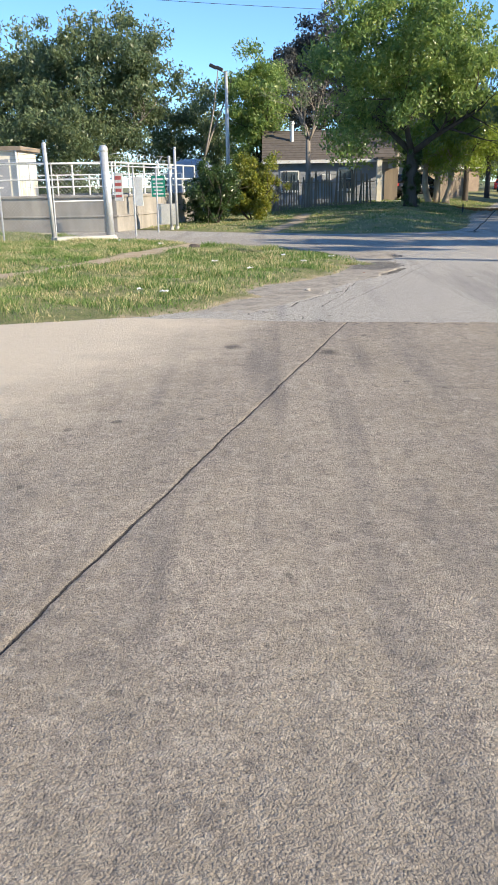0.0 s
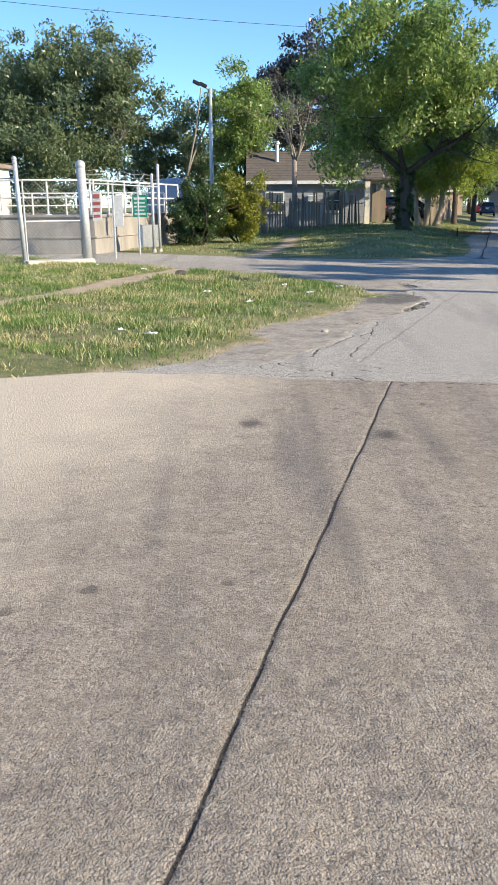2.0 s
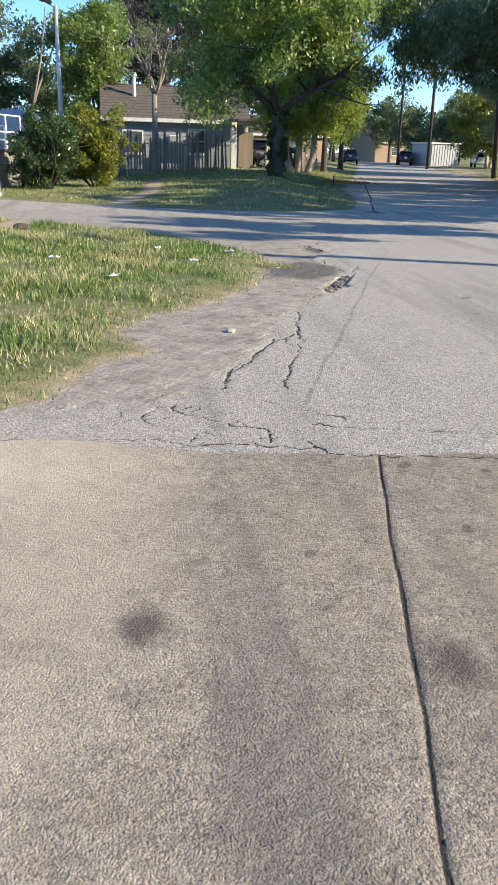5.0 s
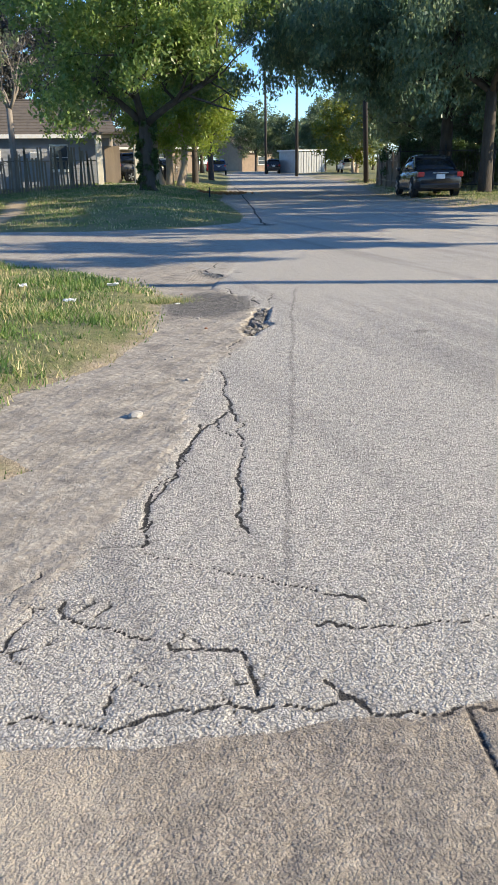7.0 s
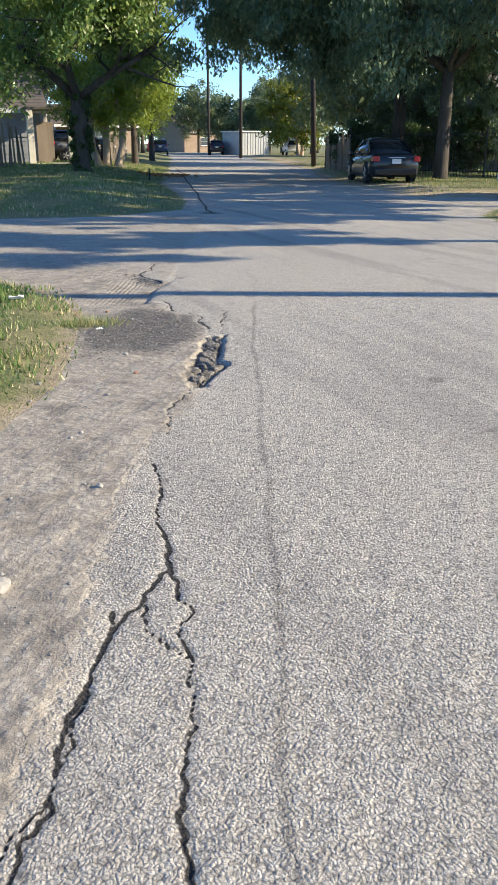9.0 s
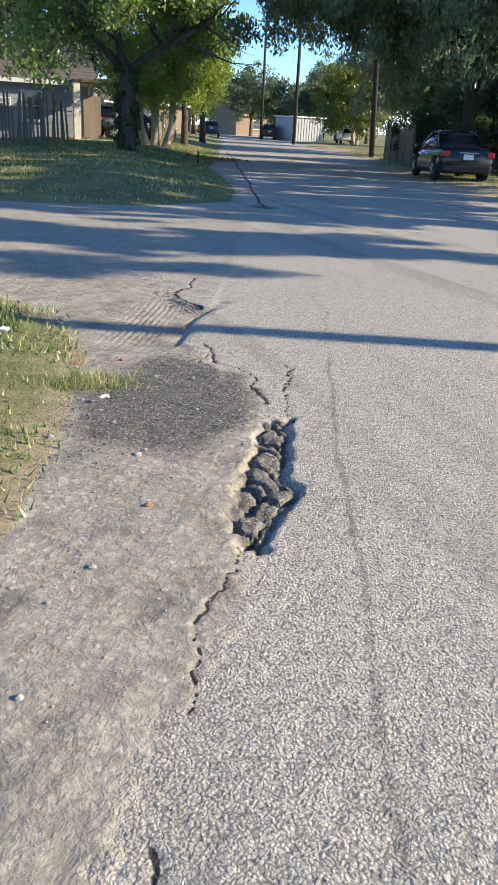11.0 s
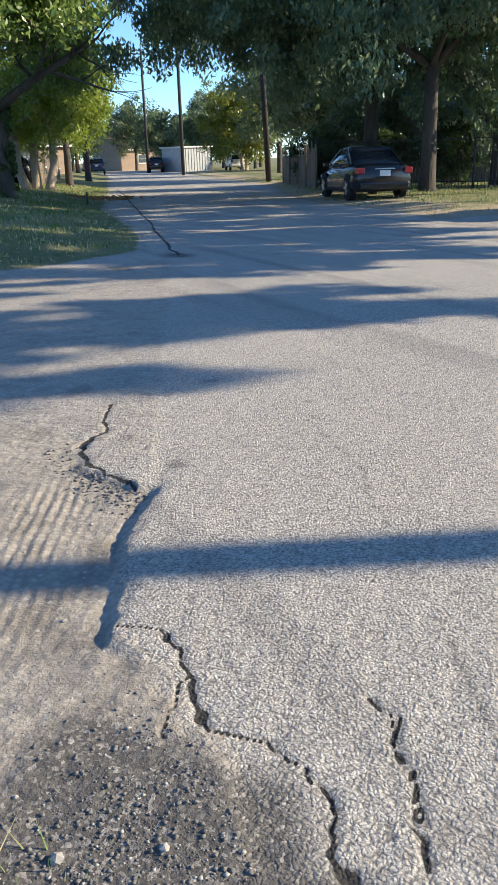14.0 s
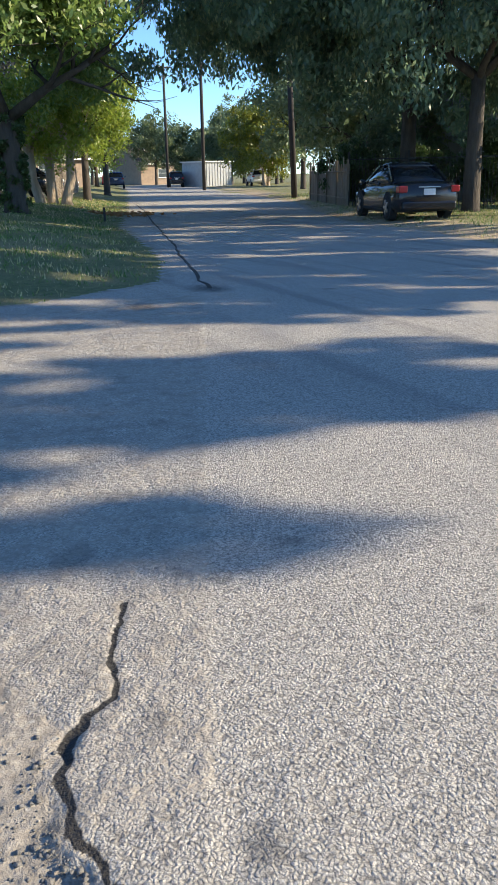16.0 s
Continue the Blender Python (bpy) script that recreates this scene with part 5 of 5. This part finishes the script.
def shell(stations, n=6):
    """Rounded cross-sections: x, low, high, half width low, half width high."""
    rings = []
    for x, z0, z1, w0, w1 in stations:
        rnd = min(0.12, (z1 - z0) * 0.3)
        ring = [(x, w0 * 0.9, z0), (x, w0, z0 + rnd), (x, max(w0, w1), (z0 + z1) / 2), (x, w1, z1 - rnd), (x, w1 * 0.9, z1 - rnd * 0.15), (x, w1 * 0.5, z1 + 0.01)]
        rings.append(ring + [(a, -b, c) for a, b, c in ring[::-1]])
    return loft(bmesh.new(), rings)


def car(x, y, heading, body_mat, label, long=4.5, wide=1.76, high=1.46, suv=False, pickup=False, z=None):
    ob = thing("car" if not pickup else "pickup_truck", label, "car" if not pickup else "pickup truck", (x, y, ground_z(x, y) if z is None else z), heading)
    h, w = long / 2, wide / 2
    belt = 0.92 if not (suv or pickup) else 1.12
    low = 0.2 if not (suv or pickup) else 0.35
    tail = belt + 0.08
    st = [(-h, low + 0.2, tail - 0.14, w * 0.84, w * 0.8), (-h + 0.1, low + 0.06, tail - 0.02, w * 0.94, w * 0.88), (-h + 0.5, low, tail, w, w * 0.94),
          (-h * 0.3, low - 0.02, belt + 0.03, w, w * 0.95), (h * 0.25, low - 0.02, belt, w, w * 0.95), (h * 0.5, low, belt - 0.04, w, w * 0.92),
          (h - 0.35, low + 0.02, belt - 0.16, w * 0.96, w * 0.86), (h - 0.06, low + 0.08, belt - 0.27, w * 0.86, w * 0.76), (h, low + 0.16, belt - 0.36, w * 0.74, w * 0.66)]
    body = part("body", shell(st), body_mat, ob, smooth=True)
    if pickup:
        a, b, c, d = -0.15, 0.05, 1.0, 1.6
    elif suv:
        a, b, c, d = -h + 0.12, -h + 0.5, h * 0.15, h * 0.5
    else:
        a, b, c, d = -h + 0.72, -h + 1.5, h * 0.06, h * 0.5
    bz = belt - 0.06
    gl = [(a, bz + 0.05, bz + 0.12, w * 0.88, w * 0.86), ((a + b) / 2, bz, (bz + high) / 2 + 0.07, w * 0.93, w * 0.8), (b, bz, high - 0.05, w * 0.94, w * 0.7),
          ((b + c) / 2, bz, high - 0.01, w * 0.95, w * 0.71), (c, bz, high - 0.06, w * 0.94, w * 0.7), ((c + d) / 2, bz, (bz + high) / 2 + 0.04, w * 0.93, w * 0.8), (d, bz, bz + 0.08, w * 0.88, w * 0.86)]
    part("glazing", shell(gl), GLASS, ob, "dark tinted glass", smooth=True)
    rf = [(b - 0.12, high - 0.13, high - 0.07, w * 0.74, w * 0.66), (b + 0.15, high - 0.1, high, w * 0.75, w * 0.66), ((b + c) / 2, high - 0.09, high + 0.025, w * 0.76, w * 0.67), (c, high - 0.12, high - 0.02, w * 0.74, w * 0.66)]
    part("roof", shell(rf), body_mat, ob, smooth=True)
    for s in (-1, 1):
        for p, q, r in (((a + 0.05, s * w * 0.87, bz + 0.14), (b, s * w * 0.73, high - 0.08), 0.05), ((d - 0.05, s * w * 0.87, bz + 0.1), (c, s * w * 0.72, high - 0.07), 0.04),
                        (((b + c) / 2 - 0.05, s * w * 0.955, bz + 0.05), ((b + c) / 2, s * w * 0.76, high - 0.06), 0.03)):
            part("pillar", pipe([p, q], r, 6), body_mat, ob)
        part("wing_mirror", boxed(d - 0.45, d - 0.27, s * (w + 0.1) - 0.08, s * (w + 0.1) + 0.08, belt + 0.0, belt + 0.13, 0.03), body_mat, ob)
        part("tail_light", boxed(-h - 0.015, -h + 0.3, s * w * 0.82 - 0.12, s * w * 0.82 + 0.12, tail - 0.28, tail - 0.1, 0.03), RED_LAMP, ob, "red tail light")
        part("headlight", boxed(h - 0.35, h - 0.04, s * w * 0.74 - 0.13, s * w * 0.74 + 0.13, belt - 0.36, belt - 0.25, 0.03), CLEAR_LAMP, ob)
        for dx in (-0.25, 0.6):
            part("door_handle", boxed(dx - 0.08, dx + 0.08, s * (w + 0.005) - 0.02, s * (w + 0.005) + 0.02, belt - 0.16, belt - 0.12, 0.008), RIM, ob)
        part("sill_strip", boxed(-h * 0.45, h * 0.45, s * w - 0.02, s * w + 0.015, low + 0.02, low + 0.1, 0.01), RUBBER, ob)
        for wx in (-h + 0.9, h - 0.88):
            wheel(ob, wx, s * (w - 0.085), 0.33 if not pickup else 0.4, 0.2)
            part("wheel_arch", pipe([(wx, s * (w - 0.19), 0.36), (wx, s * (w + 0.006), 0.36)], 0.385 if not pickup else 0.46, 18), RUBBER, ob)
    part("rear_bumper", boxed(-h - 0.06, -h + 0.2, -w * 0.86, w * 0.86, low + 0.08, low + 0.3, 0.05), body_mat if not pickup else RIM, ob)
    part("number_plate", boxed(-h - 0.03, -h - 0.005, -0.16, 0.16, tail - 0.34, tail - 0.18), PLATE, ob, "white number plate")
    part("boot_trim", boxed(-h - 0.02, -h, -0.3, 0.3, tail - 0.15, tail - 0.12), RIM, ob)
    if pickup:
        part("tailgate", boxed(-h - 0.03, -h + 0.02, -w * 0.84, w * 0.84, low + 0.34, belt + 0.04, 0.02), body_mat, ob)
    return ob


BLACK_PAINT = paint("black_paint", (0.012, 0.013, 0.016))
car(18.2, 38.3, 73, BLACK_PAINT, "glossy black saloon car parked on the verge", high=1.5)
car(19.3, 28.6, 0, paint("dark_green_paint", (0.02, 0.03, 0.028)), "dark pickup truck parked beside the grass", long=5.4, wide=1.95, high=1.85, pickup=True)
car(45.6, 104.5, 74, paint("white_paint", (0.75, 0.75, 0.74)), "white utility car parked by the shed", suv=True, high=1.75, long=4.7, wide=1.9)
car(30.4, 108.5, 73, paint("blue_paint", (0.03, 0.055, 0.13)), "dark blue car parked at the kerb", suv=True, high=1.7)
car(33.5, 122, 73, paint("red_paint", (0.4, 0.03, 0.025)), "red car parked at the kerb")
car(39.2, 113.5, 73, BLACK_PAINT, "black car parked down the street", suv=True, high=1.75)
car(11.5, 62, 20, BLACK_PAINT, "dark car standing in the house drive", suv=True, high=1.7)
car(17.2, 78, 60, paint("pale_paint", (0.6, 0.6, 0.6)), "pale car behind the fence")


# raised black strip added for the crack along the road's edge, and a dark patch at its end
def seam(pts, w, label):
    bm = bmesh.new()
    rr = np.random.default_rng(len(pts))
    line = []
    for (ax, ay), (bx, by) in zip(pts, pts[1:]):
        k = max(2, int(math.hypot(bx - ax, by - ay) / 0.4))
        line += [(ax + (bx - ax) * i / k + rr.normal() * 0.02, ay + (by - ay) * i / k) for i in range(k)]
    line.append(pts[-1])
    rings = [[(x - w * s, y, 0.0), (x - w * s * 0.6, y, 0.012), (x + w * s * 0.6, y, 0.012), (x + w * s, y, 0.0)] for (x, y), s in ((p, 0.6 + 0.8 * rr.random()) for p in line)]
    loft(bm, [[(x, y, z - 0.003) for x, y, z in r] for r in rings])
    tagged(part("crack_strip", bm, POLE_WOOD), label, "tar seam", "tar seams on the road")


seam([(7.4, 27.2), (8.2, 30.0), (9.75, 35.05), (11.9, 42.5), (14.2, 50.2), (16.4, 58.1)], 0.026, "thin black strip laid for the crack line along the road's edge")
